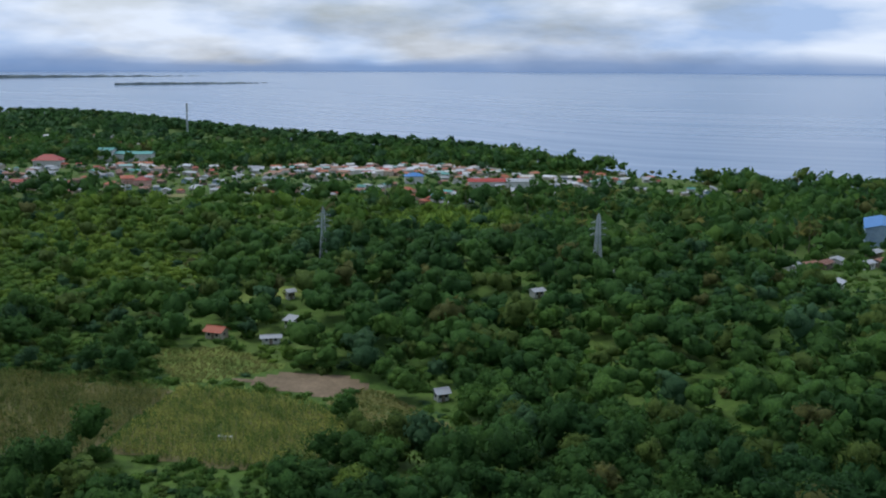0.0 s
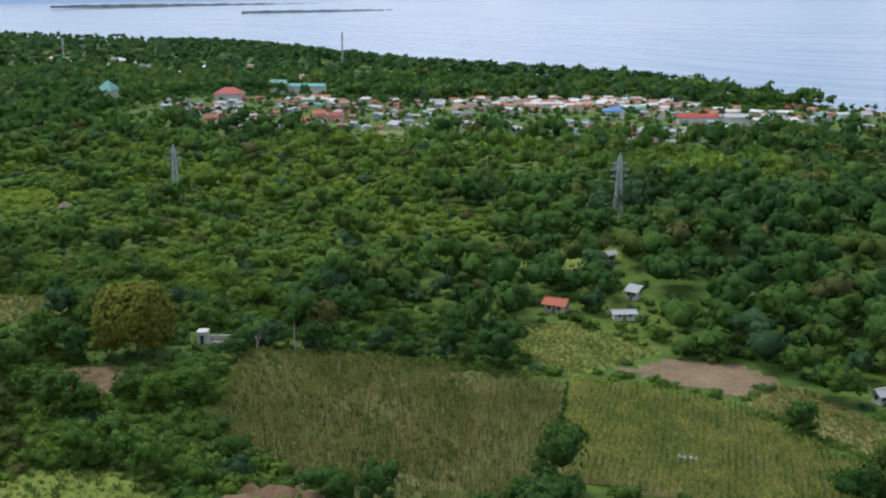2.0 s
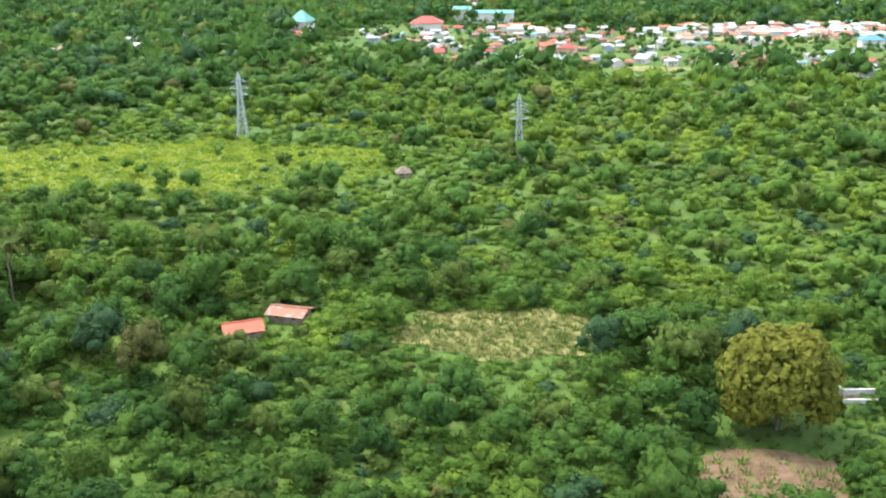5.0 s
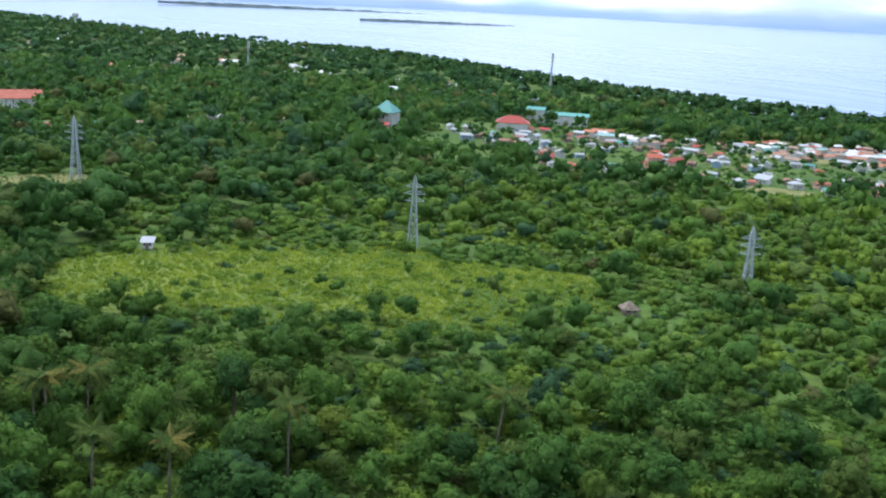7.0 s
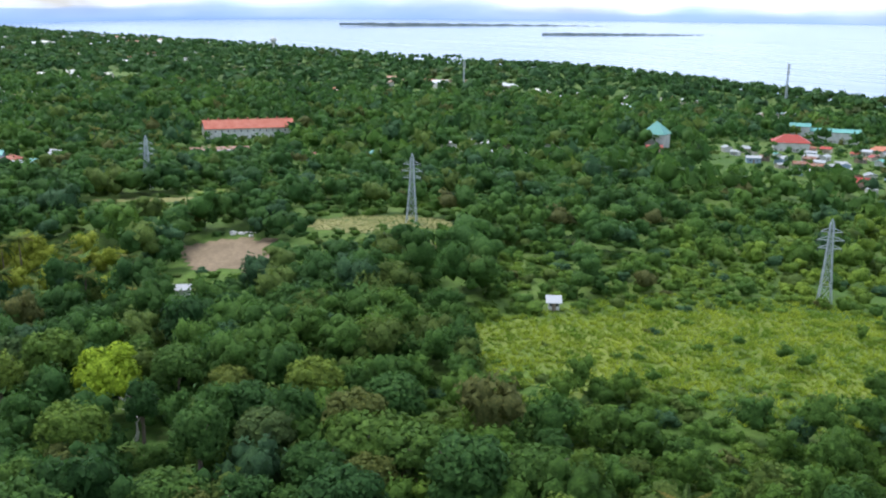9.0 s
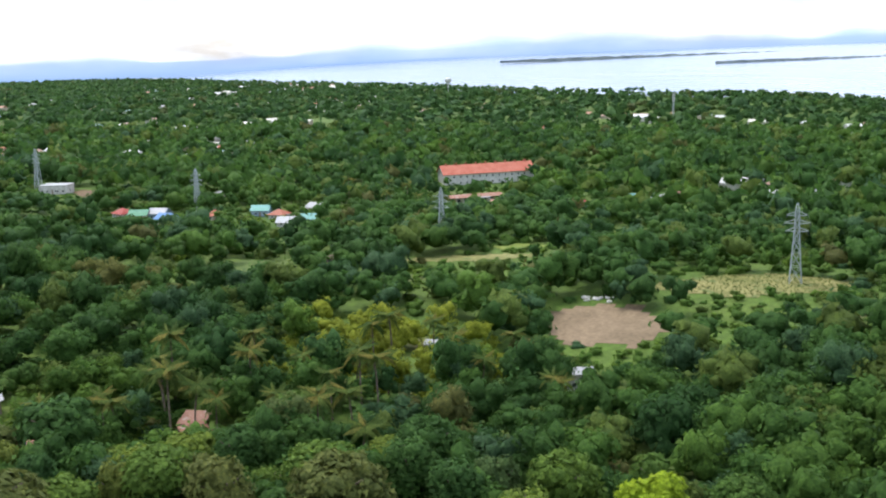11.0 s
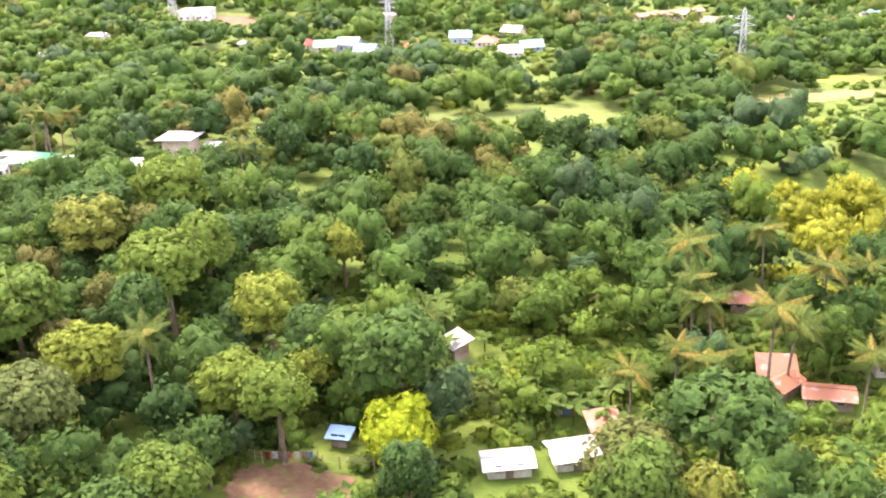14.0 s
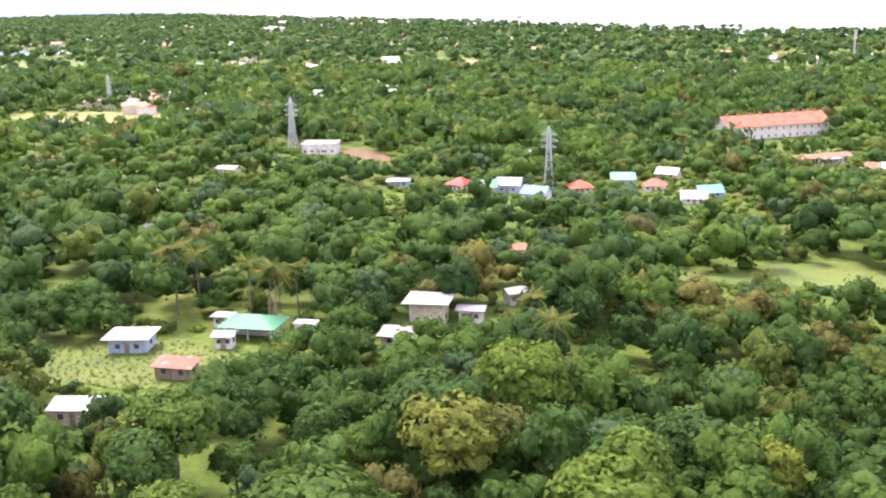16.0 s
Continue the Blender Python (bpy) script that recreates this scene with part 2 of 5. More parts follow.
# ---- mesh helpers ----
def mesh_of(name, verts, faces, mats, tint=None, smooth=False, normals=None):
    """A mesh from numpy arrays: verts (n, 3), faces (m, 3) or a list of polygons."""
    me = bpy.data.meshes.new(name)
    if isinstance(faces, np.ndarray):
        k = faces.shape[1]
        me.vertices.add(len(verts))
        me.vertices.foreach_set("co", np.ascontiguousarray(verts, dtype=np.float32).ravel())
        me.loops.add(faces.size)
        me.loops.foreach_set("vertex_index", np.ascontiguousarray(faces, dtype=np.int32).ravel())
        me.polygons.add(len(faces))
        me.polygons.foreach_set("loop_start", np.arange(0, faces.size, k, dtype=np.int32))
        me.update(calc_edges=True)
    else:
        me.from_pydata([tuple(p) for p in verts], [], faces)
    for m in (mats if isinstance(mats, (list, tuple)) else [mats]):
        me.materials.append(m)
    if tint is not None:
        at = me.attributes.new("tint", "FLOAT_COLOR", "POINT")
        at.data.foreach_set("color", np.c_[tint, np.ones(len(tint))].astype(np.float32).ravel())
    if smooth or normals is not None:
        me.polygons.foreach_set("use_smooth", np.ones(len(me.polygons), bool))
    if normals is not None:
        cn = me.attributes.new("custom_normal", "FLOAT_VECTOR", "POINT")
        cn.data.foreach_set("vector", np.ascontiguousarray(normals, dtype=np.float32).ravel())
    return me


def part(name, shape, mat, parent=None, label="", at=None):
    """Links a bmesh or mesh as ONE mesh object under a thing or a part."""
    me = shape
    if isinstance(shape, bmesh.types.BMesh):
        me = bpy.data.meshes.new(name)
        shape.to_mesh(me)
        shape.free()
        me.materials.append(mat)
    ob = new(name, me)
    if parent:
        ob.parent = parent
    if at is not None:
        ob.matrix_basis = at
    return tagged(ob, label)


def thing(name, label, category, m, group=""):
    ob = new(name)
    ob.empty_display_size = 0.2
    ob.matrix_basis = m
    return tagged(ob, label, category, group)


def box(bm, x0, y0, z0, x1, y1, z1, bevel=0.0):
    r = bmesh.ops.create_cube(bm, size=1, matrix=Matrix.LocRotScale(((x0 + x1) / 2, (y0 + y1) / 2, (z0 + z1) / 2), None, (x1 - x0, y1 - y0, z1 - z0)))
    if bevel:
        es = list({e for q in r["verts"] for e in q.link_edges})
        bmesh.ops.bevel(bm, geom=es, offset=bevel, segments=1, affect="EDGES")
    return bm


def a_box(*args, bevel=0.0):
    return box(bmesh.new(), *args, bevel=bevel)


def beam(bm, a, b, w, w2=None):
    """A square bar from a to b, w thick at a and w2 at b."""
    a, b = Vector(a), Vector(b)
    q = (b - a).to_track_quat("Z", "Y").to_matrix()
    ring = []
    for p, s in ((a, w), (b, w2 or w)):
        ring.append([bm.verts.new(p + q @ Vector((i * s / 2, j * s / 2, 0))) for i, j in ((-1, -1), (1, -1), (1, 1), (-1, 1))])
    for k in range(4):
        bm.faces.new((ring[0][k], ring[0][(k + 1) % 4], ring[1][(k + 1) % 4], ring[1][k]))
    bm.faces.new(ring[0][::-1])
    bm.faces.new(ring[1])
    return bm


def tube(bm, points, radii, sides=7):
    rings = []
    for k, (p, r) in enumerate(zip(points, radii)):
        d = Vector(points[min(k + 1, len(points) - 1)]) - Vector(points[max(k - 1, 0)])
        q = d.to_track_quat("Z", "Y").to_matrix()
        rings.append([bm.verts.new(Vector(p) + q @ Vector((r * math.cos(6.2832 * i / sides), r * math.sin(6.2832 * i / sides), 0))) for i in range(sides)])
    for a, c in zip(rings, rings[1:]):
        for i in range(sides):
            bm.faces.new((a[i], a[(i + 1) % sides], c[(i + 1) % sides], c[i]))
    bm.faces.new(rings[-1])
    return bm


# ---- the land ----
HILLS = [(48, 331, 60, 6), (-45, 353, 50, 3), (-400, 415, 60, 8), (-340, 344, 50, 4), (-320, 710, 80, 5), (-595, 640, 75, -7),
         (-432, 350, 40, -7), (0, 228, 40, -6), (-610, 330, 60, 3), (-759, 505, 60, 4), (-515, 265, 50, -3), (-70, 275, 45, -3)]
COAST_X = [-4500, -2400, -1500, -930, -560, -370, -215, -110, 0, 80, 155, 310, 800, 4500]
COAST_Y = [4300, 2800, 2300, 1880, 1670, 1440, 1235, 1145, 1070, 955, 820, 735, 560, -300]
SEA = -27.0


def land(x, y):
    """The height of the land without the shore; takes numbers or arrays."""
    x, y = np.asarray(x, float), np.asarray(y, float)
    z = -3.8 - 0.0149 * x - 0.0253 * y
    for a, c, s, h in HILLS:
        z = z + h * np.exp(-((x - a) ** 2 + (y - c) ** 2) / (2 * s * s))
    low = -22 - 4 * (1 - np.exp(np.minimum(z + 22, 0) / 4))
    return np.where(z > -22, z, low)


def offshore(x, y):
    return (np.asarray(y, float) - np.interp(x, COAST_X, COAST_Y)) * 0.79


def ground_z(x, y):
    s = offshore(x, y)
    return land(x, y) - np.clip((s + 15) * 0.25, 0, 14)


def gz(x, y):
    return float(ground_z(x, y))


def at(x, y, turn=0, up=0.0):
    return pose(x, y, gz(x, y) + up, 0, 0, turn)


def lines(spans):
    out = []
    for a, c, step in spans:
        out += list(np.arange(a, c, step))
    return np.array(out + [spans[-1][1]], float)


def sheet(name, xs, ys, zf, mat, keep=None):
    gx, gy = np.meshgrid(xs, ys)
    v = np.c_[gx.ravel(), gy.ravel(), zf(gx, gy).ravel()]
    w = len(xs)
    i, j = np.meshgrid(np.arange(w - 1), np.arange(len(ys) - 1))
    q = (j * w + i).ravel()
    f = np.c_[q, q + 1, q + w + 1, q + w]
    if keep is not None:
        f = f[keep(v[f].mean(axis=1))]
    ob = new(name, mesh_of(name, v, f, mat, smooth=True))
    return ob


tagged(sheet("ground", lines([(-4600, -1300, 150), (-1300, 420, 9), (420, 4000, 150)]), lines([(-1500, 0, 150), (0, 760, 9), (760, 1900, 30), (1900, 4800, 150)]),
             ground_z, ground_mat), "grassy earth with low hills sloping down to the shore", "ground", kind="structure")
tagged(sheet("water", lines([(-4600, 4600, 80)]), lines([(-600, 4850, 80)]), lambda x, y: SEA + 62 * (1 - np.exp(-np.clip(offshore(x, y), 0, 9000) / 1100)), sea_mat,
             lambda c: offshore(c[:, 0], c[:, 1]) > -120), "calm pale grey-blue sea under a cloudy sky", "sea", kind="structure")


# far mountains: a strip behind the sea, its haze painted as a blue glow
def mountains():
    k = 260
    ang = np.linspace(radians(-62), radians(75), k)
    rng = np.random.RandomState(4)
    h = 30 + 0 * ang
    for f, a in ((3, 22), (7, 16), (15, 11), (31, 6), (60, 3)):
        h = h + a * np.sin(f * ang * 1.7 + rng.rand() * 6.28)
    h = np.maximum(h, 6) * 1.25 + 75 * np.exp(-((ang + radians(18)) / radians(16)) ** 2)
    x, y = -280 + 4650 * np.sin(-ang), 100 + 4650 * np.cos(ang)
    rows, rise = [], []
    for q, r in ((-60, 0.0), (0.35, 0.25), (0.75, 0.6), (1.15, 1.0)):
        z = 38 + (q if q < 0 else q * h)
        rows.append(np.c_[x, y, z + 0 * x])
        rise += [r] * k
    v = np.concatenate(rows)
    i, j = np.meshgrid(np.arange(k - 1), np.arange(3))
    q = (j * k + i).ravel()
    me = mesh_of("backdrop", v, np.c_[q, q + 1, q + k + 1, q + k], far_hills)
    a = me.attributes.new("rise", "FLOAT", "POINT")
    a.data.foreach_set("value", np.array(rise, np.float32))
    tagged(new("backdrop", me), "mountain range beyond the sea, glowing with painted blue haze", "mountains", kind="structure")


mountains()


def island(cx, cy, length, turn, height, label):
    bm = bmesh.new()
    rng = random.Random(int(cx))
    n, z0 = 60, float(SEA + 62 * (1 - math.exp(-max(float(offshore(cx, cy)), 0) / 1100)))
    rows = []
    for j, (w, q) in enumerate(((1, -6), (0.9, 0.45), (0.55, 1.0), (-0.6, 0.9), (-1, -6))):
        rows.append([bm.verts.new(((i / n - 0.5) * length, w * 26 * math.sin(math.pi * (i + 0.2) / (n + 0.4)) ** 0.4,
                                   q * height * (0.35 + 0.65 * rng.random()) * math.sin(math.pi * (i + 0.3) / (n + 0.6)) ** 0.35 if q > 0 else q)) for i in range(n + 1)])
    for a, c in zip(rows, rows[1:]):
        for i in range(n):
            bm.faces.new((a[i], a[i + 1], c[i + 1], c[i]))
    ob = part("island", bm, far_land)
    ob.matrix_basis = pose(cx, cy, z0, 0, 0, turn)
    return tagged(ob, label, "island", kind="structure")


far_land = two_tone("far_shore_land", (0.09, 0.12, 0.13), (0.14, 0.17, 0.17), 0.01, 0.05)
island(-1150, 3480, 1150, 14, 8, "low wooded island lying long on the sea")
island(-620, 2780, 520, 12, 6, "low wooded islet lying in front of another")


# ---- clearings, fields and bare earth ----
def inside(poly, x, y):
    x, y = np.asarray(x, float), np.asarray(y, float)
    r = np.zeros(x.shape, bool)
    for (x0, y0), (x1, y1) in zip(poly, poly[1:] + poly[:1]):
        r ^= ((y0 > y) != (y1 > y)) & (x < (x1 - x0) * (y - y0) / ((y1 - y0) or 1e-9) + x0)
    return r


def ellipse(cx, cy, a, c, turn=0, seed=0, n=26):
    rng, out, t = random.Random(seed), [], radians(turn)
    for k in range(n):
        w = 6.2832 * k / n
        s = 1 + rng.uniform(-0.13, 0.13)
        u, v = a * s * math.cos(w), c * s * math.sin(w)
        out.append((cx + u * math.cos(t) - v * math.sin(t), cy + u * math.sin(t) + v * math.cos(t)))
    return out


def field(name, poly, mat, label, category, up=0.12, step=2.5, rough=0.0):
    """A patch of other ground that lies on the land and follows it."""
    xs = np.arange(min(p[0] for p in poly) - step, max(p[0] for p in poly) + step, step)
    ys = np.arange(min(p[1] for p in poly) - step, max(p[1] for p in poly) + step, step)
    rng = np.random.RandomState(len(poly))
    def zf(x, y):
        return ground_z(x, y) + up + rough * rng.rand(*x.shape)
    return tagged(sheet(name, xs, ys, zf, mat, lambda c: inside(poly, c[:, 0], c[:, 1])), label, category, kind="structure")


CORN_A = [(-126, 226), (-100, 228), (-63.4, 221), (-66.4, 178), (-80, 160), (-96, 168), (-121, 189)]
CORN_B = [(-61.9, 225), (-46, 224), (-31, 219), (-17, 193), (-22, 178), (-40, 172), (-65, 178)]
DIRT = [(-53, 234), (-42, 243), (-26, 243), (-20, 236), (-29, 226), (-40, 229)]
STRIP = [(-22, 235), (-29, 222), (-14, 196), (2, 186), (6, 194), (-6, 216), (-16, 232)]
TOPGRASS = [(-80, 258), (-60, 262), (-42, 248), (-50, 240), (-62, 228), (-72, 240)]
CUT = ellipse(-104, 160, 9, 7, 20, 3)
SLOPE = ellipse(-132, 158, 17, 12, 10, 4)
PASTURE = ellipse(-186, 247, 19, 11, 8, 5)
MANGO_EARTH = ellipse(-148, 205, 9, 8, 30, 6)
YELLOW = [(-372, 316), (-330, 346), (-290, 376), (-236, 388), (-232, 376), (-262, 358), (-268, 326), (-300, 318), (-330, 300)]
PATCH = ellipse(-438, 380, 17, 13, -12, 8)
KNOLL = ellipse(-408, 413, 24, 11, 10, 9)
KNOLL_B = ellipse(-500, 440, 22, 6, 25, 10)
LAWN = ellipse(-553, 404, 14, 15, -30, 11)
LAWN_B = ellipse(-575, 392, 14, 5, 20, 12)
YARD_B = ellipse(-652, 297, 22, 11, 12, 14)
OPEN_A = ellipse(-150, 602, 22, 9, 8, 15)
OPEN_B = ellipse(-930, 590, 60, 30, 10, 16)
OPEN_C = ellipse(-90, 760, 60, 14, 5, 17)
PALE_FIELD = ellipse(-60, 312, 16, 9, 20, 18)
POND = ellipse(-1560, 1095, 80, 60, 0, 24)
FAR_A = ellipse(-925, 970, 48, 40, 0, 25)
FAR_B = ellipse(-1363, 930, 70, 70, 0, 26)
BANK_A = ellipse(-477, 512, 17, 5, 20, 28)
BANK_B = ellipse(-493, 466, 9, 7, 20, 29)
BARE_YARD = ellipse(-529, 243.5, 7.5, 5.5, 15, 30)
EARTH_ROAD = ellipse(-728, 508, 16, 7, -30, 27)
FIELD_EDGE = [(-66, 226), (-60, 227), (-63, 174), (-70, 174)]
CLEAR = [FIELD_EDGE, BARE_YARD, BANK_A, BANK_B, POND, FAR_A, FAR_B, EARTH_ROAD, CORN_A, CORN_B, DIRT, STRIP, TOPGRASS, CUT, SLOPE, PASTURE, MANGO_EARTH, PATCH, KNOLL, KNOLL_B, LAWN, LAWN_B, YARD_B, OPEN_A, OPEN_B, OPEN_C, PALE_FIELD]
field("field", CORN_A, dirt, "maize field with brownish bare earth between the plants", "field")
field("field", CORN_B, dirt, "maize field of greener plants in rows", "field")
field("bare_ground", DIRT, pale_earth, "bare brown patch of tilled earth", "ground")
field("grass_strip", STRIP, dry_grass, "strip of yellowing grass beside the maize", "grass")
field("grass_strip", TOPGRASS, meadow, "bright green grass above the maize field", "grass")
field("excavation", CUT, red_earth, "freshly dug reddish earth bank", "earth bank", 0.4, 1.2, 1.1)
field("meadow", SLOPE, meadow, "mown grassy slope", "grass")
field("meadow", PASTURE, dry_grass, "rough pasture of tall dry grass", "grass")
field("bare_ground", MANGO_EARTH, red_earth, "bare reddish earth under a tree", "ground", 0.12, 1.5, 0.3)
field("meadow", YELLOW, meadow, "yellow-green meadow with scattered shrubs", "grass")
field("bare_ground", PATCH, pale_earth, "round bare brown clearing", "ground")
field("meadow", KNOLL, dry_grass, "grass-covered knoll under a pylon", "grass")
field("meadow", KNOLL_B, dry_grass, "narrow grassy bank", "grass")
field("lawn", LAWN, lawn, "short bright green lawn", "grass")
field("lawn", LAWN_B, lawn, "short bright green lawn behind trees", "grass")
field("yard", YARD_B, lawn, "sloping grassy yard round houses", "yard")
field("meadow", OPEN_A, dry_grass, "pale open field at the edge of the town", "grass")
field("meadow", OPEN_B, dry_grass, "wide pale field of dry grass", "grass")
field("meadow", OPEN_C, dry_grass, "open grass between houses", "grass")
field("meadow", PALE_FIELD, meadow, "small light green clearing", "grass")
field("meadow", FAR_A, lawn, "light green field between far woods", "grass", step=9)
field("meadow", FAR_B, lawn, "light green field by a pond", "grass", step=12)
field("pond", POND, sea_mat, "pale fish pond", "pond", 0.6, step=12)
field("bare_ground", EARTH_ROAD, red_earth, "bare reddish earth beside an unfinished building", "ground", 0.15)
field("meadow", BANK_A, meadow, "light green grassy bank in the woods", "grass")
field("meadow", BANK_B, meadow, "small light green glade", "grass")
field("bare_ground", BARE_YARD, red_earth, "trodden bare earth round a low house", "ground", 0.15, 1.2)


# ---- pylons ----
def pylon(x, y, turn, label, height=20.5):
    t = thing("pylon", label, "pylon", at(x, y, turn), "line of power pylons")
    s = height / 20.5
    levels = [(0, 1.55), (4.2, 1.2), (7.8, 0.95), (10.8, 0.76), (13.2, 0.62), (15.2, 0.55), (17.2, 0.5), (19.0, 0.42)]
    levels = [(z * s, w * s) for z, w in levels]
    for i, j in ((-1, -1), (1, -1), (1, 1), (-1, 1)):
        bm = bmesh.new()
        tube(bm, [(i * w0, j * w0, z0 - (0.4 if z0 == 0 else 0)) for z0, w0 in levels] + [(0, 0, 20.5 * s)], [0.14] * 8 + [0.08], 4)
        part("leg", bm, steel, t)
    for f in range(4):
        c, n = math.cos(f * math.pi / 2), math.sin(f * math.pi / 2)
        def p(u, w, z):
            return (u * c - w * n, u * n + w * c, z)
        for (z0, w0), (z1, w1) in zip(levels, levels[1:]):
            for e0, e1 in ((p(-w0, -w0, z0), p(w1, -w1, z1)), (p(w0, -w0, z0), p(-w1, -w1, z1)), (p(-w1, -w1, z1), p(w1, -w1, z1))):
                part("brace", beam(bmesh.new(), e0, e1, 0.1), steel, t)
    for z, r in ((13.2, 2.7), (15.2, 3.1), (17.2, 2.5)):
        bm = bmesh.new()
        for q in (-1, 1):
            for w in (-0.5, 0.5):
                beam(bm, (q * 0.5, w, z * s), (q * r, 0, z * s + 0.1), 0.12, 0.08)
                beam(bm, (q * 0.5, w, z * s + 1.0), (q * r, 0, z * s + 0.15), 0.1, 0.08)
        arm = part("crossarm", bm, steel, t)
        for q in (-1, 1):
            ins = bmesh.new()
            tube(ins, [(q * r, 0, z * s + 0.05), (q * r, 0, z * s - 0.35), (q * r, 0, z * s - 0.8)], [0.06, 0.13, 0.06], 6)
            part("insulator", ins, glass_dark, arm)
    return t


first = pylon(-44.7, 353.4, 12, "galvanised steel lattice pylon rising from scrub")
for px_, py_, turn in ((48.2, 331.7, 14), (-195.5, 377, 8), (-284.8, 391.7, 6), (-398.8, 415.5, 10), (-521, 463, 14), (-648, 488, 10), (-759, 505, 5), (-961, 621, 0)):
    copy_thing(first, at(px_, py_, turn))


def mast(x, y, height, label, w=1.1):
    t = thing("radio_mast", label, "radio mast", at(x, y, 10))
    for i, j in ((-1, -0.6), (1, -0.6), (0, 1.1)):
        part("leg", beam(bmesh.new(), (i * w, j * w, -1), (i * w * 0.45, j * w * 0.45, height), 0.45, 0.35), steel, t)
    bm, n = bmesh.new(), int(height / 3)
    for k in range(n):
        z0, z1 = height * k / n, height * (k + 1) / n
        s0, s1 = w * (1 - 0.55 * k / n), w * (1 - 0.55 * (k + 1) / n)
        c = [(-1, -0.6), (1, -0.6), (0, 1.1)]
        for q in range(3):
            (a, d), (e, f) = c[q], c[(q + 1) % 3]
            beam(bm, (a * s0, d * s0, z0), (e * s1, f * s1, z1), 0.2)
            beam(bm, (a * s1, d * s1, z1), (e * s1, f * s1, z1), 0.2)
    part("bracing", bm, steel, t)
    for k, z in enumerate((0.97, 0.9, 0.82)):
        for a in (0, 2.1, 4.2):
            r = 1.1
            part("antenna", a_box(r * math.cos(a) - 0.3, r * math.sin(a) - 0.3, z * height - 1.3, r * math.cos(a) + 0.3, r * math.sin(a) + 0.3, z * height + 1.3, bevel=0.05), plaster_white, t)
    return t


mast(-289, 1144, 42, "tall lattice radio mast with panel antennas near the shore")
mast(-599, 1129, 34, "slender lattice radio mast among trees", 0.8)


# ---- houses ----
def slab_roof(bm, w, d, z, pitch, over, thick, mono=False):
    """Sheets of a gable roof along x, or one sloping sheet."""
    hw, hd = w / 2 + over, d / 2 + over
    r = math.tan(pitch)
    if mono:
        faces = [[(-hw, -hd, z - over * r), (hw, -hd, z - over * r), (hw, hd, z + (d + over) * r), (-hw, hd, z + (d + over) * r)]]
    else:
        top = z + d / 2 * r
        faces = [[(-hw, -hd, z - over * r), (hw, -hd, z - over * r), (hw, 0, top), (-hw, 0, top)],
                 [(hw, hd, z - over * r), (-hw, hd, z - over * r), (-hw, 0, top), (hw, 0, top)]]
    for f in faces:
        lo = [bm.verts.new((x, y, q)) for x, y, q in f]
        hi = [bm.verts.new((x, y, q + thick)) for x, y, q in f]
        bm.faces.new(hi)
        bm.faces.new(lo[::-1])
        for k in range(4):
            bm.faces.new((lo[k], lo[(k + 1) % 4], hi[(k + 1) % 4], hi[k]))
    return bm


def hip_roof(bm, w, d, z, pitch, over, thick):
    hw, hd = w / 2 + over, d / 2 + over
    z0, rise = z - over * math.tan(pitch) * 0.5, min(hw, hd) * math.tan(pitch)
    k = max(hw - hd, 0.15)
    out = []
    for up in (0, thick):
        out.append([bm.verts.new(p) for p in ((-hw, -hd, z0 + up), (hw, -hd, z0 + up), (hw, hd, z0 + up), (-hw, hd, z0 + up), (-k, 0, z0 + rise + up), (k, 0, z0 + rise + up))])
    lo, hi = out
    for q, flip in ((hi, False), (lo, True)):
        for f in ((0, 1, 5, 4), (1, 2, 5), (2, 3, 4, 5), (3, 0, 4)):
            vs = [q[i] for i in f]
            bm.faces.new(vs[::-1] if flip else vs)
    for i in range(4):
        bm.faces.new((lo[i], lo[(i + 1) % 4], hi[(i + 1) % 4], hi[i]))
    return bm


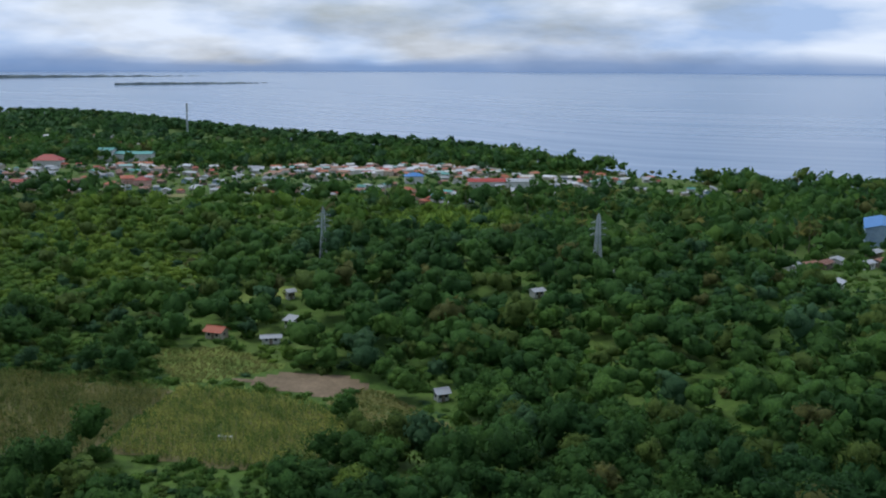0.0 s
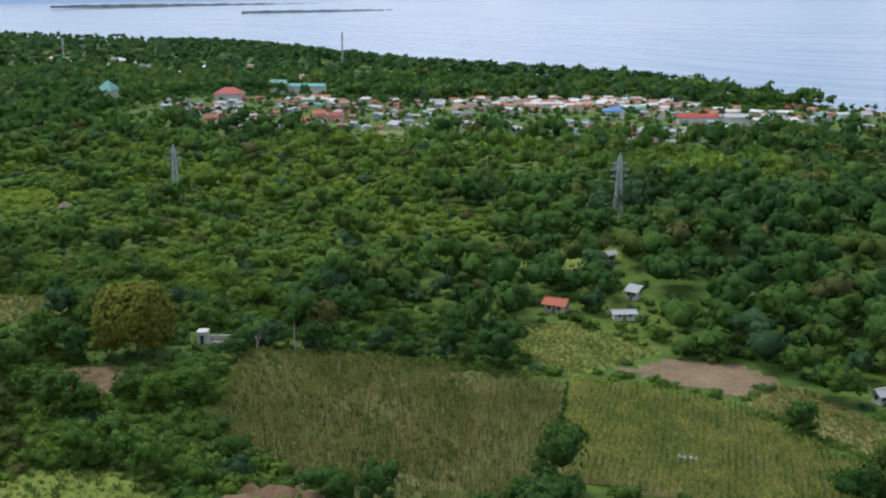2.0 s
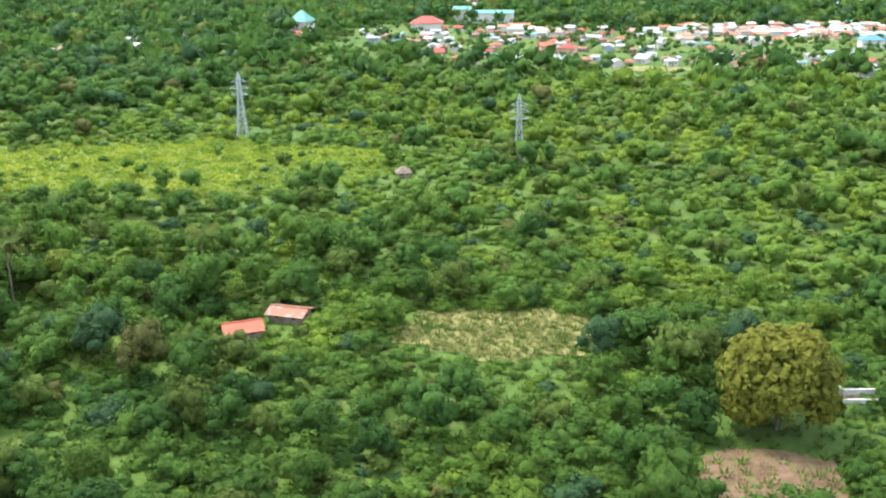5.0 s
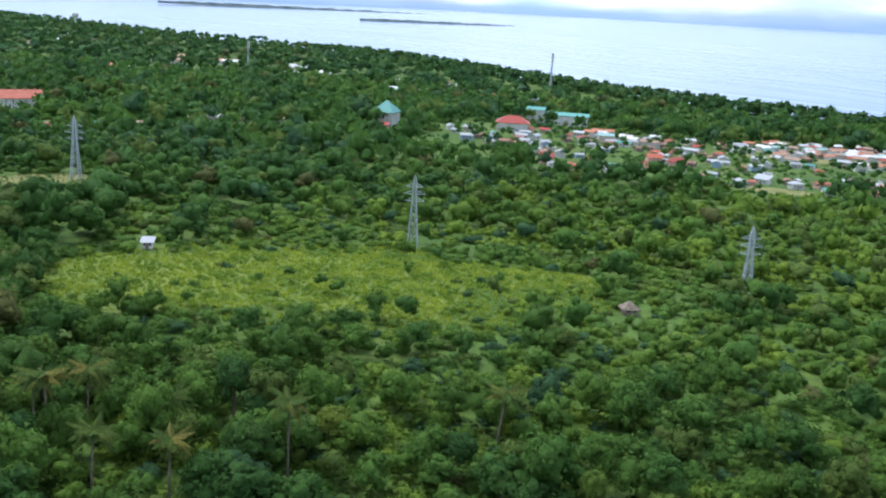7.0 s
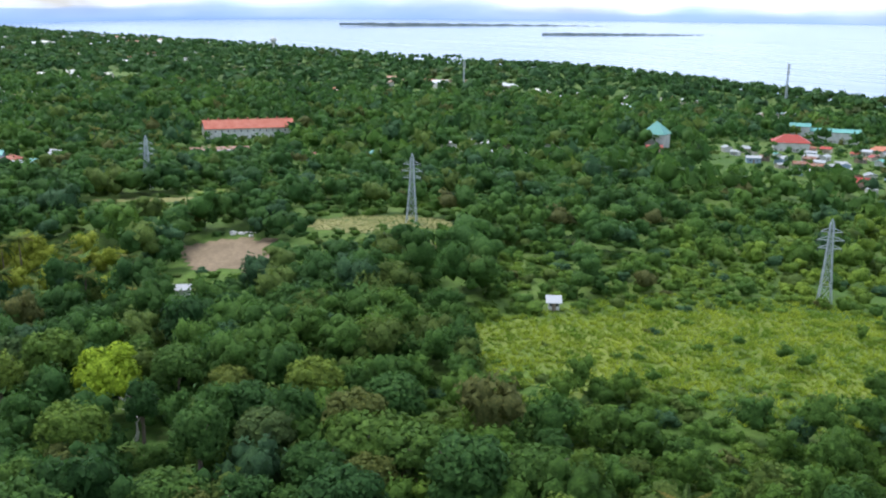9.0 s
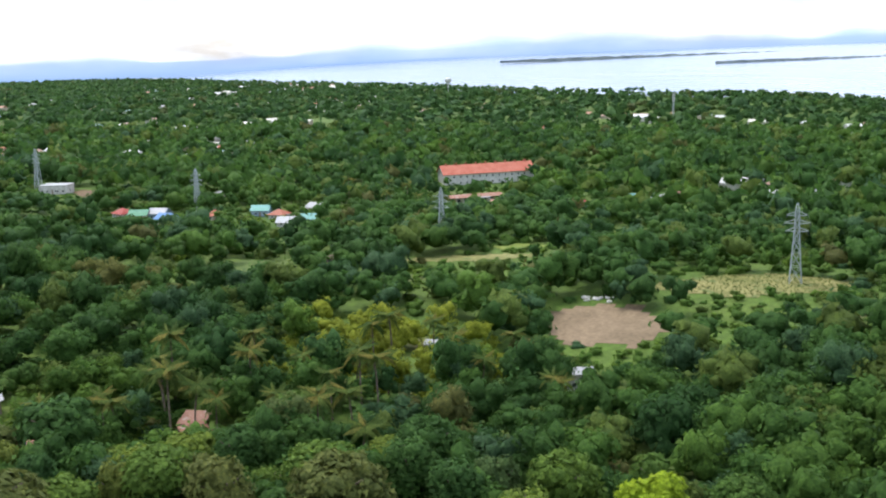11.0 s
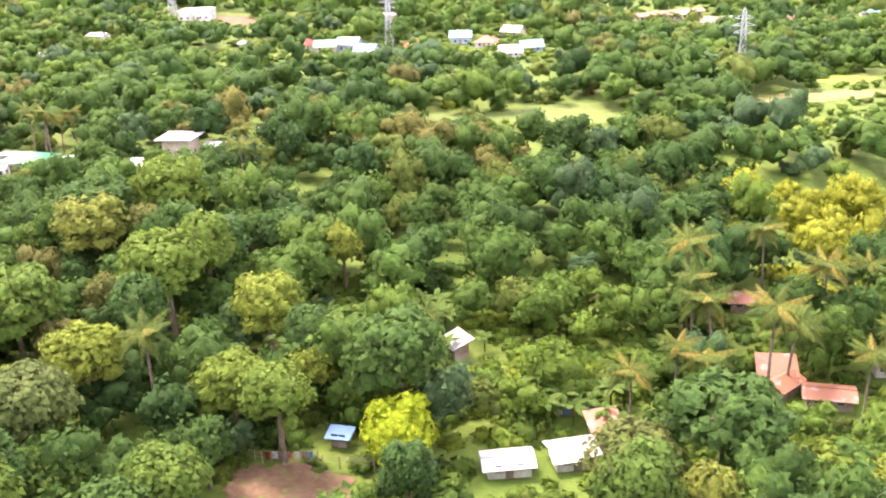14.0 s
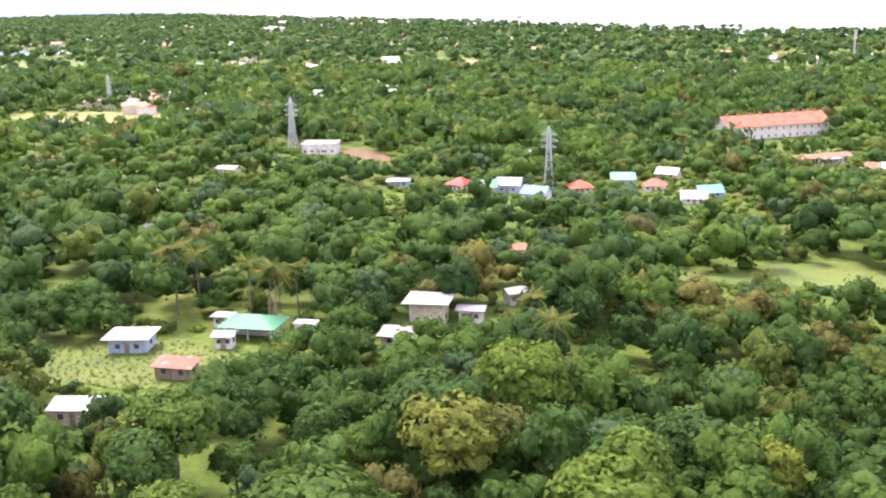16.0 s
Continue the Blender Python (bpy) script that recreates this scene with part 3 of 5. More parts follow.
def house(m, w, d, h, style, wall, roof, label, detail=2, pitch=22, over=0.6, category="house", group="", name="house"):
    """Walls, roof, door and windows; style: gable, hip, shed, flat or canopy (posts in place of walls)."""
    if w < 12:
        w, d, h = w * 0.86, d * 0.86, h * 0.86
    t = thing(name, label, category, m, group)
    pr = radians(pitch)
    bm = bmesh.new()
    if style == "canopy":
        for i in (-1, 0, 1):
            for j in (-1, 1):
                part("post", a_box(i * (w / 2 - 0.2) - 0.12, j * (d / 2 - 0.2) - 0.12, -0.5, i * (w / 2 - 0.2) + 0.12, j * (d / 2 - 0.2) + 0.12, h), wall, t)
        box(bm, -w / 2 + 0.8, 0, -0.5, w / 2 - 0.8, d / 2 - 0.5, h - 0.3)
        part("wall", bm, wall, t)
    else:
        ridge = h + (d / 2 * math.tan(pr) if style == "gable" else 0)
        back = h + (d * math.tan(pr) if style == "shed" else 0)
        ring = [[bm.verts.new((x, y, z)) for x, y, z in ((-w / 2, -d / 2, -0.8), (w / 2, -d / 2, -0.8), (w / 2, d / 2, -0.8), (-w / 2, d / 2, -0.8))],
                [bm.verts.new((x, y, z)) for x, y, z in ((-w / 2, -d / 2, h), (w / 2, -d / 2, h), (w / 2, d / 2, back), (-w / 2, d / 2, back))]]
        for k in range(4):
            bm.faces.new((ring[0][k], ring[0][(k + 1) % 4], ring[1][(k + 1) % 4], ring[1][k]))
        if style == "gable":
            a, c = bm.verts.new((-w / 2, 0, ridge)), bm.verts.new((w / 2, 0, ridge))
            bm.faces.new((ring[1][3], ring[1][0], a))
            bm.faces.new((ring[1][1], ring[1][2], c))
        part("wall", bm, wall, t)
        if detail:
            part("door", a_box(-0.45, -d / 2 - 0.06, -0.02, 0.45, -d / 2 + 0.02, min(1.95, h - 0.2)), timber, t)
            n = max(2, int(w / 2.6)) if detail > 1 else 2
            for k in range(n):
                x = (k + 0.5) / n * w - w / 2
                if abs(x) < 0.95:
                    x = 1.5 if n % 2 else x
                win = part("window", a_box(x - 0.4, -d / 2 - 0.05, 0.95, x + 0.4, -d / 2 + 0.02, 1.75), glass_dark, t)
                if detail > 1:
                    part("sill", a_box(x - 0.5, -d / 2 - 0.14, 0.87, x + 0.5, -d / 2 + 0.01, 0.95), wall, win)
            if detail > 1:
                for sx in (-1, 1):
                    part("window", a_box(sx * w / 2 - 0.05, -0.4, 0.95, sx * w / 2 + 0.05, 0.4, 1.75), glass_dark, t)
    bm = bmesh.new()
    if style == "hip" or style == "canopy":
        hip_roof(bm, w, d, h, pr, over, 0.1)
    elif style == "flat":
        box(bm, -w / 2 - over, -d / 2 - over, h, w / 2 + over, d / 2 + over, h + 0.18, 0.04)
    else:
        slab_roof(bm, w, d, h, pr, over, 0.09, style == "shed")
    r = part("roof", bm, roof, t)
    if style == "gable" and detail > 1:
        z = h + d / 2 * math.tan(pr) + 0.08
        part("ridge_cap", a_box(-w / 2 - over, -0.2, z - 0.03, w / 2 + over, 0.2, z + 0.05), roof, r)
    return t


# houses near the path
house(at(-3.2, 227.7, 25), 3.2, 2.8, 2.6, "gable", plaster_white, roof_white, "small white hut with a pale sheet roof by the grass", pitch=30)
house(at(-64.3, 270.4, -20), 5.6, 4.6, 2.7, "gable", plaster_cream, roof_orange, "small house with an orange-red sheet roof", pitch=26)
house(at(-49, 267, 10), 5.6, 3.4, 2.2, "gable", plaster_white, roof_white, "low house with a white patched sheet roof", pitch=15)
house(at(-45.7, 280.6, -30), 3.0, 2.6, 2.6, "shed", concrete, roof_grey, "small shed with a grey sheet roof", 1, 18)
house(at(-49.8, 307.4, 35), 2.6, 2.2, 3.0, "gable", plaster_white, roof_white, "tall narrow white hut among trees", 1, 30)
house(at(77.5, 442.9, 5), 6, 4, 2.6, "gable", concrete, roof_white, "house with a white sheet roof in the woods", 1)
house(at(52, 326, -5), 6.5, 4, 2.4, "gable", concrete, roof_white, "low house with a white sheet roof under a pylon", 1)
house(at(25.5, 301.3, 30), 4, 3.2, 2.5, "gable", plaster_white, roof_white, "small white house deep in trees", 1)
house(at(-228.5, 238.5, 28), 6.6, 4.8, 2.0, "gable", timber, roof_orange, "timber house with a bright rusty orange roof", pitch=24)
house(at(-223, 247.0, -8), 7.2, 4.8, 2.0, "gable", timber, roof_rust, "timber house with a worn grey and rust roof", pitch=17)
house(at(-341.2, 344.3, 15), 2.6, 2.4, 2.2, "shed", plaster_white, roof_white, "tiny white field shed with a pale roof", 1, 15)
house(at(-225, 354, 20), 3.8, 3.4, 2.0, "hip", timber, thatch, "field hut with a palm-thatch roof", 1, 40, category="hut", name="hut")
house(at(-469.1, 353, 10), 4, 3, 2.4, "gable", concrete, roof_white, "small house with a white roof in dense trees", 1)
house(at(-431.2, 342.3, 25), 5.5, 4, 4.5, "gable", concrete, roof_white, "house with a white sheet roof behind palms", 1)
house(at(-484.5, 286.6, 65), 4.5, 3.2, 2.2, "gable", timber, roof_rust, "timber shack with a rusty roof frame", 1, 24)
house(at(-478.9, 286.0, 10), 6.0, 3.6, 2.1, "gable", timber, roof_rust, "timber shack with a rust-red patched roof", pitch=18)
house(at(-472.9, 297.4, 20), 4.0, 3.0, 3.2, "gable", concrete, roof_grey, "small house with a grey sheet roof", 1)
house(at(-526, 280, -35), 3.6, 2.6, 2.4, "shed", timber, roof_grey, "open shed with a grey sheet roof", 1, 14)
house(at(-503.4, 262.2, 35), 5.4, 4.4, 1.9, "gable", concrete, roof_grey, "house with a light grey corrugated roof", pitch=16)
house(at(-509.4, 257.6, 30), 5.6, 3.6, 1.8, "gable", concrete, roof_white, "house with a long white corrugated roof", pitch=14)
house(at(-501.8, 268.5, 35), 3.4, 2.8, 2.3, "shed", timber, roof_rust, "lean-to with a brownish sheet roof", 1, 14)
house(at(-492.8, 310.3, 15), 5.5, 4.0, 2.2, "gable", timber, roof_rust, "house with a rusty roof half hidden by trees", 1, 22)
house(at(-485.5, 289, 15), 4.6, 3.6, 2.6, "shed", timber, roof_rust, "shack with a brown sheet roof", 1, 14)
house(at(-529, 254.5, 10), 2.2, 1.4, 1.7, "shed", timber, roof_blue, "market stall under a small blue roof sheet", 1, 10, category="stall", name="stall")
# the houses on the open slope
house(at(-641.4, 316, 12), 10.5, 7.0, 3.0, "canopy", plaster_white, roof_green, "open hall with a wide green hipped roof on white posts", 2, 20, 0.9, "pavilion", name="pavilion")
house(at(-642.5, 309.2, 20), 3.4, 2.8, 2.8, "gable", plaster_white, roof_white, "white annex with a white roof beside the green hall", 2, 15)
house(at(-649.5, 318.0, 12), 3.4, 2.4, 2.6, "flat", plaster_white, roof_white, "small white outbuilding with a flat roof", 1)
house(at(-632.8, 319.5, 12), 4.2, 2.4, 2.7, "flat", plaster_white, roof_white, "white carport with a flat roof", 1, over=0.3)
house(at(-657, 302.5, 22), 7.6, 5.8, 3.3, "hip", plaster_blue, roof_white, "pale blue bungalow with a white hipped roof", 2, 13, 0.9)
house(at(-641, 294.8, 12), 7.0, 3.4, 2.6, "shed", timber, roof_rust, "farm shed with a patched white and rust roof", 2, 8)
house(at(-643.2, 276, 22), 8.0, 3.8, 2.8, "shed", plaster_cream, roof_white, "cream shed with a white lean-to roof", 2, 8, 0.4)
house(at(-627.2, 276.5, 28), 8.2, 4.0, 2.9, "gable", plaster_white, roof_red, "white house with a red and green sheet roof", 2, 20)
house(at(-616.1, 334.5, 14), 7.2, 6.0, 5.2, "flat", plaster_cream, roof_white, "two-storey cream house with a flat white roof", 2, 20, 1.2)
house(at(-615, 321.2, 10), 7.0, 3.6, 2.6, "shed", plaster_cream, roof_grey, "low building with a pale worn roof", 1, 8)
house(at(-609.5, 338.5, 14), 5.0, 3.0, 3.0, "gable", concrete, roof_white, "house with a white broken roof", 1, 14)
house(at(-606.5, 352.5, 50), 4.2, 3.2, 3.2, "gable", concrete, roof_white, "small house with a white roof in trees", 1, 22)
house(at(-618.7, 388.1, 20), 5.0, 4.2, 3.4, "hip", plaster_white, roof_orange, "house with an orange hipped roof in trees", 1, 24)
house(at(-747.4, 416.2, 8), 10, 6, 3.4, "gable", plaster_white, roof_white, "large house with a bright white roof", 1, 14)
house(at(-756.1, 405.9, 8), 6, 4.5, 2.6, "gable", plaster_white, roof_red, "house with a red roof among trees", 1, 18)
house(at(-714, 374, -30), 8, 5, 3.2, "gable", concrete, roof_grey, "grey-roofed house on a wooded slope", 1, 24)
house(at(-709, 369, -30), 6, 4, 3.0, "gable", concrete, roof_white, "white-roofed house below a grey one", 1, 20)
house(at(-824.9, 460.7, 5), 12, 7, 3.2, "hip", plaster_cream, roof_orange, "wide house with an orange roof", 1, 16)
house(at(-836, 452.3, 5), 9, 6, 2.8, "hip", plaster_cream, roof_rust, "wide house with a brownish roof", 1, 14)
house(at(-745, 503, 20), 13, 9, 4.0, "flat", concrete, roof_grey, "grey unfinished concrete building under a pylon", 2, 0, 0.3)
house(at(-750.1, 452.3, 5), 8, 5, 3.0, "gable", plaster_white, roof_white, "white-roofed house in trees", 1, 16)
house(at(-536.5, 417.5, 10), 4.4, 3.6, 2.6, "hip", timber, thatch, "open rest hut with a pale thatched roof", 1, 24, category="hut", name="hut")

# the row of houses along the road
ROW = [(-670.6, 467.8, "hip", "red"), (-662.6, 468.7, "gable", "green"), (-655.9, 473, "gable", "white"), (-643, 463, "gable", "blue"), (-636, 484, "hip", "orange"),
       (-628.0, 505.2, "gable", "mint"), (-616.2, 501.2, "hip", "orange"), (-619.4, 535, "gable", "white"), (-598, 497.7, "gable", "teal"), (-599.9, 484, "gable", "grey"),
       (-681.9, 549.3, "flat", "grey"), (-518, 602, "hip", "red"), (-524, 607, "gable", "rust"), (-497.8, 624.1, "gable", "mint"), (-486.4, 624.2, "gable", "white"), (-480, 632, "gable", "rust"),
       (-538.4, 595.1, "gable", "grey"), (-548, 598, "gable", "white"), (-556, 596, "gable", "rust"), (-466, 686.5, "gable", "grey"), (-690, 462, "flat", "white")]
ROOFS = {"red": roof_red, "green": roof_green, "mint": roof_teal, "white": roof_white, "blue": roof_blue, "orange": roof_orange, "teal": roof_teal, "grey": roof_grey, "rust": roof_rust}
for k, (x, y, style, tone) in enumerate(ROW):
    big = style == "gable"
    house(at(x, y, (k * 37) % 50 - 15), 8.5 if big else 8, 7.0, 3.4 if k in (2, 3, 5) else 2.5, style, (plaster_white, plaster_cream, plaster_blue)[k % 3], ROOFS[tone],
          "roadside house with a %s roof" % tone, 1, 30, group="houses along the road")


def long_hall():
    """The long white two-storey hall with an orange roof and vents along its ridge."""
    t = thing("school_hall", "long white two-storey hall with an orange-red tiled roof", "hall", pose(-607, 697, gz(-607, 697) - 0.5, 0, 0, 39))
    w, d, h = 54, 17, 6.8
    bm = bmesh.new()
    box(bm, -w / 2, -d / 2, -3, w / 2, d / 2, h)
    part("wall", bm, plaster_white, t)
    r = part("roof", slab_roof(bmesh.new(), w, d, h, radians(26), 0.9, 0.2), roof_tile, t)
    for sx in (-1, 1):
        bm = bmesh.new()
        a = [bm.verts.new((sx * (w / 2 + q), y, z)) for q, y, z in ((0, -d / 2, h), (0, d / 2, h), (0, 0, h + 4.15), (-0.4, -d / 2, h), (-0.4, d / 2, h), (-0.4, 0, h + 4.15))]
        bm.faces.new(a[:3])
        bm.faces.new(a[3:][::-1])
        part("gable", bm, plaster_white, t)
    for k in range(9):
        x = (k + 0.5) / 9 * w - w / 2
        part("ridge_vent", a_box(x - 0.5, -0.5, h + 4.15, x + 0.5, 0.5, h + 5.3, bevel=0.08), roof_tile, r)
    for k in range(14):
        x = (k + 0.5) / 14 * w - w / 2
        for z in (1.0, 4.4):
            win = part("window", a_box(x - 0.4, -d / 2 - 0.06, z, x + 0.4, -d / 2 + 0.02, z + 1.1), glass_dark, t)
            part("sill", a_box(x - 0.65, -d / 2 - 0.2, z - 0.15, x + 0.65, -d / 2 - 0.01, z), plaster_white, win)


def long_low():
    t = thing("classroom_block", "low long building with a rusty roof, dark openings and white posts", "school building", pose(-578, 612, gz(-578, 612) + 0.3, 0, 0, 40))
    w, d, h = 30, 7, 3.6
    part("wall", a_box(-w / 2, -d / 2 + 2, -2, w / 2, d / 2, h), plaster_cream, t)
    part("roof", slab_roof(bmesh.new(), w, d, h, radians(14), 0.8, 0.12), roof_rust, t)
    for k in range(9):
        x = (k + 0.5) / 9 * w - w / 2
        part("post", a_box(x - 1.6, -d / 2, -2, x - 1.3, -d / 2 + 0.3, h), plaster_white, t)
        part("window", a_box(x - 0.9, -d / 2 + 1.94, 0.8, x + 0.9, -d / 2 + 2.02, 2.6), glass_dark, t)
    c = thing("shelter", "white flat-roofed shelter in front of the classrooms", "shelter", pose(-571, 608, gz(-571, 608) + 0.3, 0, 0, 40))
    part("roof", a_box(-5, -1.6, 3.2, 5, 1.6, 3.45), roof_white, c)
    for i in (-1, 1):
        for j in (-1, 1):
            part("post", a_box(i * 4.6 - 0.12, j * 1.3 - 0.12, -2, i * 4.6 + 0.12, j * 1.3 + 0.12, 3.2), plaster_white, c)


long_hall()
long_low()
# the town's landmarks
house(at(-359, 697, -12), 12, 11, 9, "hip", plaster_white, roof_teal, "tall house with a steep pale teal roof", 2, 46, 0.7)
house(at(-357.7, 678, 10), 9, 6, 4, "gable", plaster_pink, roof_red, "house with a red roof beside the teal one", 1)
house(at(-289, 738, 5), 19, 12, 5.5, "hip", plaster_white, roof_red, "large hall with a bright red hipped roof", 2, 30, 1.0)
house(at(-262, 850, 0), 34, 12, 7.5, "gable", plaster_white, roof_teal, "long two-storey school with a pale green roof", 2, 14, 1.0)
house(at(-282, 846, 0), 12, 11, 10, "gable", plaster_white, roof_teal, "three-storey school wing with a pale green roof", 2, 16, 0.8)
house(at(-261, 614, 10), 8, 7, 4.2, "gable", plaster_pink, roof_red, "house with a red roof at the town's edge", 1, 26)
house(at(-195, 648, -10), 11, 8, 4.5, "hip", plaster_pink, roof_red, "house with a red hipped roof", 1, 28)
house(at(-207, 656, 20), 9, 7, 4.5, "gable", plaster_pink, roof_orange, "house with an orange roof", 1, 26)
house(at(-23, 718, 5), 13, 9, 5.5, "hip", plaster_white, roof_blue, "white house with a bright blue roof", 1, 24)
house(at(28, 694, 4), 26, 10, 5, "gable", plaster_white, roof_red, "long building with a red roof", 1, 18)
house(at(50, 690, 4), 18, 11, 6, "gable", plaster_white, roof_white, "hall with a white roof", 1, 14)
house(at(200, 465, 68), 34, 14, 9, "gable", plaster_blue, roof_blue, "big blue warehouse with a sheet metal roof", 2, 14, 0.6, "warehouse", name="warehouse")
for k, (x, y, r) in enumerate(((126, 371, roof_white), (135, 377, roof_rust), (143, 383, roof_rust), (152, 394, roof_white), (161, 388, roof_grey), (170, 395, roof_rust), (129, 335, roof_white), (178, 402, roof_white), (178, 420, roof_grey))):
    house(at(x, y, 20 + 13 * k % 40), 7 + k % 3, 5, 3, "gable", (concrete, plaster_white, timber)[k % 3], r, "low house in a village clearing by the warehouse", 1, 18, group="village by the warehouse")

# town houses, from a few built once
rng = random.Random(5)
moulds = []
for k, (style, wall, roof, tone) in enumerate((("gable", plaster_white, roof_white, "white"), ("gable", concrete, roof_white, "white"), ("gable", plaster_cream, roof_grey, "grey"), ("hip", plaster_white, roof_white, "white"),
                                               ("gable", timber, roof_rust, "rusty brown"), ("hip", plaster_pink, roof_orange, "orange"), ("gable", plaster_blue, roof_grey, "grey"), ("gable", plaster_white, roof_teal, "pale green"),
                                               ("gable", plaster_cream, roof_red, "red"), ("shed", concrete, roof_white, "white"))):
    moulds.append(house(pose(0, 0, 0), 7.5, 5.6, 3.2, style, wall, roof, "small town house with a %s sheet roof" % tone, 1, 20, 0.5, group="houses of the coast town"))
TOWN = [(-120, 655, 190, 42, 40), (-255, 690, 70, 60, 40), (-45, 800, 85, 36, 44), (-170, 740, 90, 50, 40), (60, 725, 70, 45, 26), (150, 690, 60, 40, 12), (-30, 640, 90, 26, 22), (10, 850, 55, 35, 8), (-215, 612, 60, 22, 20), (-90, 622, 70, 20, 16), (-22, 596, 36, 22, 16), (110, 770, 60, 40, 10)]
used = [(-289, 738), (-262, 850), (-23, 718), (28, 694), (50, 690), (-261, 614), (-195, 648), (-207, 656)]
town_houses, first_use = [], set()
for cx, cy, a, c, count in TOWN:
    n = tries = 0
    while n < count and tries < 4000:
        tries += 1
        w, r = rng.uniform(0, 6.2832), math.sqrt(rng.random())
        x, y = cx + a * r * math.cos(w), cy + c * r * math.sin(w)
        if offshore(x, y) > -25 or y < 574 + 0.1 * x or any((x - p) ** 2 + (y - q) ** 2 < 64 for p, q in used):
            continue
        if inside(OPEN_A, x, y) or inside(OPEN_C, x, y):
            continue
        used.append((x, y))
        n += 1
        k = rng.choice((0, 1, 2, 2, 3, 4, 4, 4, 5, 5, 6, 7, 8, 9))
        m = at(x, y, rng.uniform(-35, 35) + (90 if rng.random() < 0.3 else 0))
        ob = moulds[k]
        if k in first_use:
            ob = copy_thing(ob, m)
        else:
            ob.matrix_basis = m
            first_use.add(k)
        s = rng.uniform(0.65, 1.05)
        ob.scale = (s * rng.uniform(0.85, 1.3), s, s)
        town_houses.append((x, y))
for k in range(10):
    assert k in first_use
# the packed roofs of the town's core and the scattered ones inland, too small to pick apart
far_building, n, l, b = material("far_building", 0.7)
fa = n.new("ShaderNodeAttribute")
fa.attribute_name = "tint"
l.new(mixed(n, l, 0.5, fa.outputs["Color"], ramp(n, l, noise_tex(n, l, 0.6, 4, 0.6, coords(n)), [(0.3, (0.6, 0.58, 0.55)), (0.7, (1.1, 1.1, 1.1))]), "MULTIPLY"), b.inputs["Base Color"])
FAR = [(-45, 810, 95, 40, 210, 0.75), (-150, 760, 100, 50, 30, 0.9), (70, 740, 70, 50, 24, 0.9), (-900, 660, 110, 60, 26, 1.2), (-870, 760, 60, 50, 14, 1.3), (-715, 1000, 60, 40, 14, 1.5), (-670, 1255, 90, 50, 18, 1.6), (-480, 1130, 120, 120, 14, 1.5),
       (-330, 1010, 90, 60, 12, 1.3), (-430, 660, 50, 40, 10, 1.1), (-1000, 980, 200, 130, 16, 1.5), (-1500, 1500, 400, 300, 60, 2.0), (-1900, 2200, 450, 300, 70, 2.6), (-1050, 1450, 160, 140, 12, 1.8)]
TONES = [(0.62, 0.62, 0.62), (0.3, 0.2, 0.15), (0.55, 0.56, 0.57), (0.5, 0.5, 0.5), (0.42, 0.16, 0.09), (0.36, 0.2, 0.13), (0.6, 0.58, 0.52), (0.28, 0.42, 0.4)]
fv, ff, ft = [], [], []
for cx, cy, a, c, count, size in FAR:
    for q in range(count):
        w, r = rng.uniform(0, 6.2832), math.sqrt(rng.random())
        x, y = cx + a * r * math.cos(w), cy + c * r * math.sin(w)
        if offshore(x, y) > -30 or any((x - p) ** 2 + (y - s) ** 2 < 26 * size for p, s in used):
            continue
        used.append((x, y))
        m = at(x, y, rng.uniform(-40, 40))
        L, D, H = 4.2 * size * rng.uniform(0.8, 1.4), 2.9 * size, 3.2 * size ** 0.5 * rng.uniform(0.8, 1.5)
        wall = rng.choice(((0.62, 0.6, 0.56), (0.45, 0.42, 0.38), (0.5, 0.44, 0.36)))
        roof = rng.choice(TONES)
        b0 = len(fv)
        pts = [(-L, -D, -1), (L, -D, -1), (L, D, -1), (-L, D, -1), (-L, -D, H), (L, -D, H), (L, D, H), (-L, D, H)]
        eave = [(-L - .4, -D - .5, H - .1), (L + .4, -D - .5, H - .1), (L + .4, D + .5, H - .1), (-L - .4, D + .5, H - .1), (-L - .4, 0, H + D * 0.42), (L + .4, 0, H + D * 0.42)]
        fv += [tuple(m @ Vector(p)) for p in pts + eave]
        ft += [wall] * 8 + [roof] * 6
        ff += [tuple(b0 + i for i in f) for f in ((0, 1, 5, 4), (1, 2, 6, 5), (2, 3, 7, 6), (3, 0, 4, 7), (8, 9, 13, 12), (10, 11, 12, 13), (9, 10, 13), (11, 8, 12), (11, 10, 9, 8))]
me = mesh_of("distant_houses", fv, ff, far_building)
fcol = me.attributes.new("tint", "FLOAT_COLOR", "POINT")
fcol.data.foreach_set("color", np.c_[np.array(ft), np.ones(len(ft))].astype(np.float32).ravel())
tagged(new("distant_houses", me), "crowded small houses with pale and rusty roofs", "houses", kind="stuff")

tank = thing("water_tower", "white round water tank on a tall stem", "water tower", at(-1200, 1880))
part("stem", tube(bmesh.new(), [(0, 0, -1), (0, 0, 14), (0, 0, 24)], [1.8, 1.4, 1.6], 12), plaster_white, tank)
part("tank", tube(bmesh.new(), [(0, 0, 22), (0, 0, 24), (0, 0, 28), (0, 0, 31), (0, 0, 32.4)], [1.6, 5.2, 6.5, 5.0, 1.2], 16), plaster_white, tank)


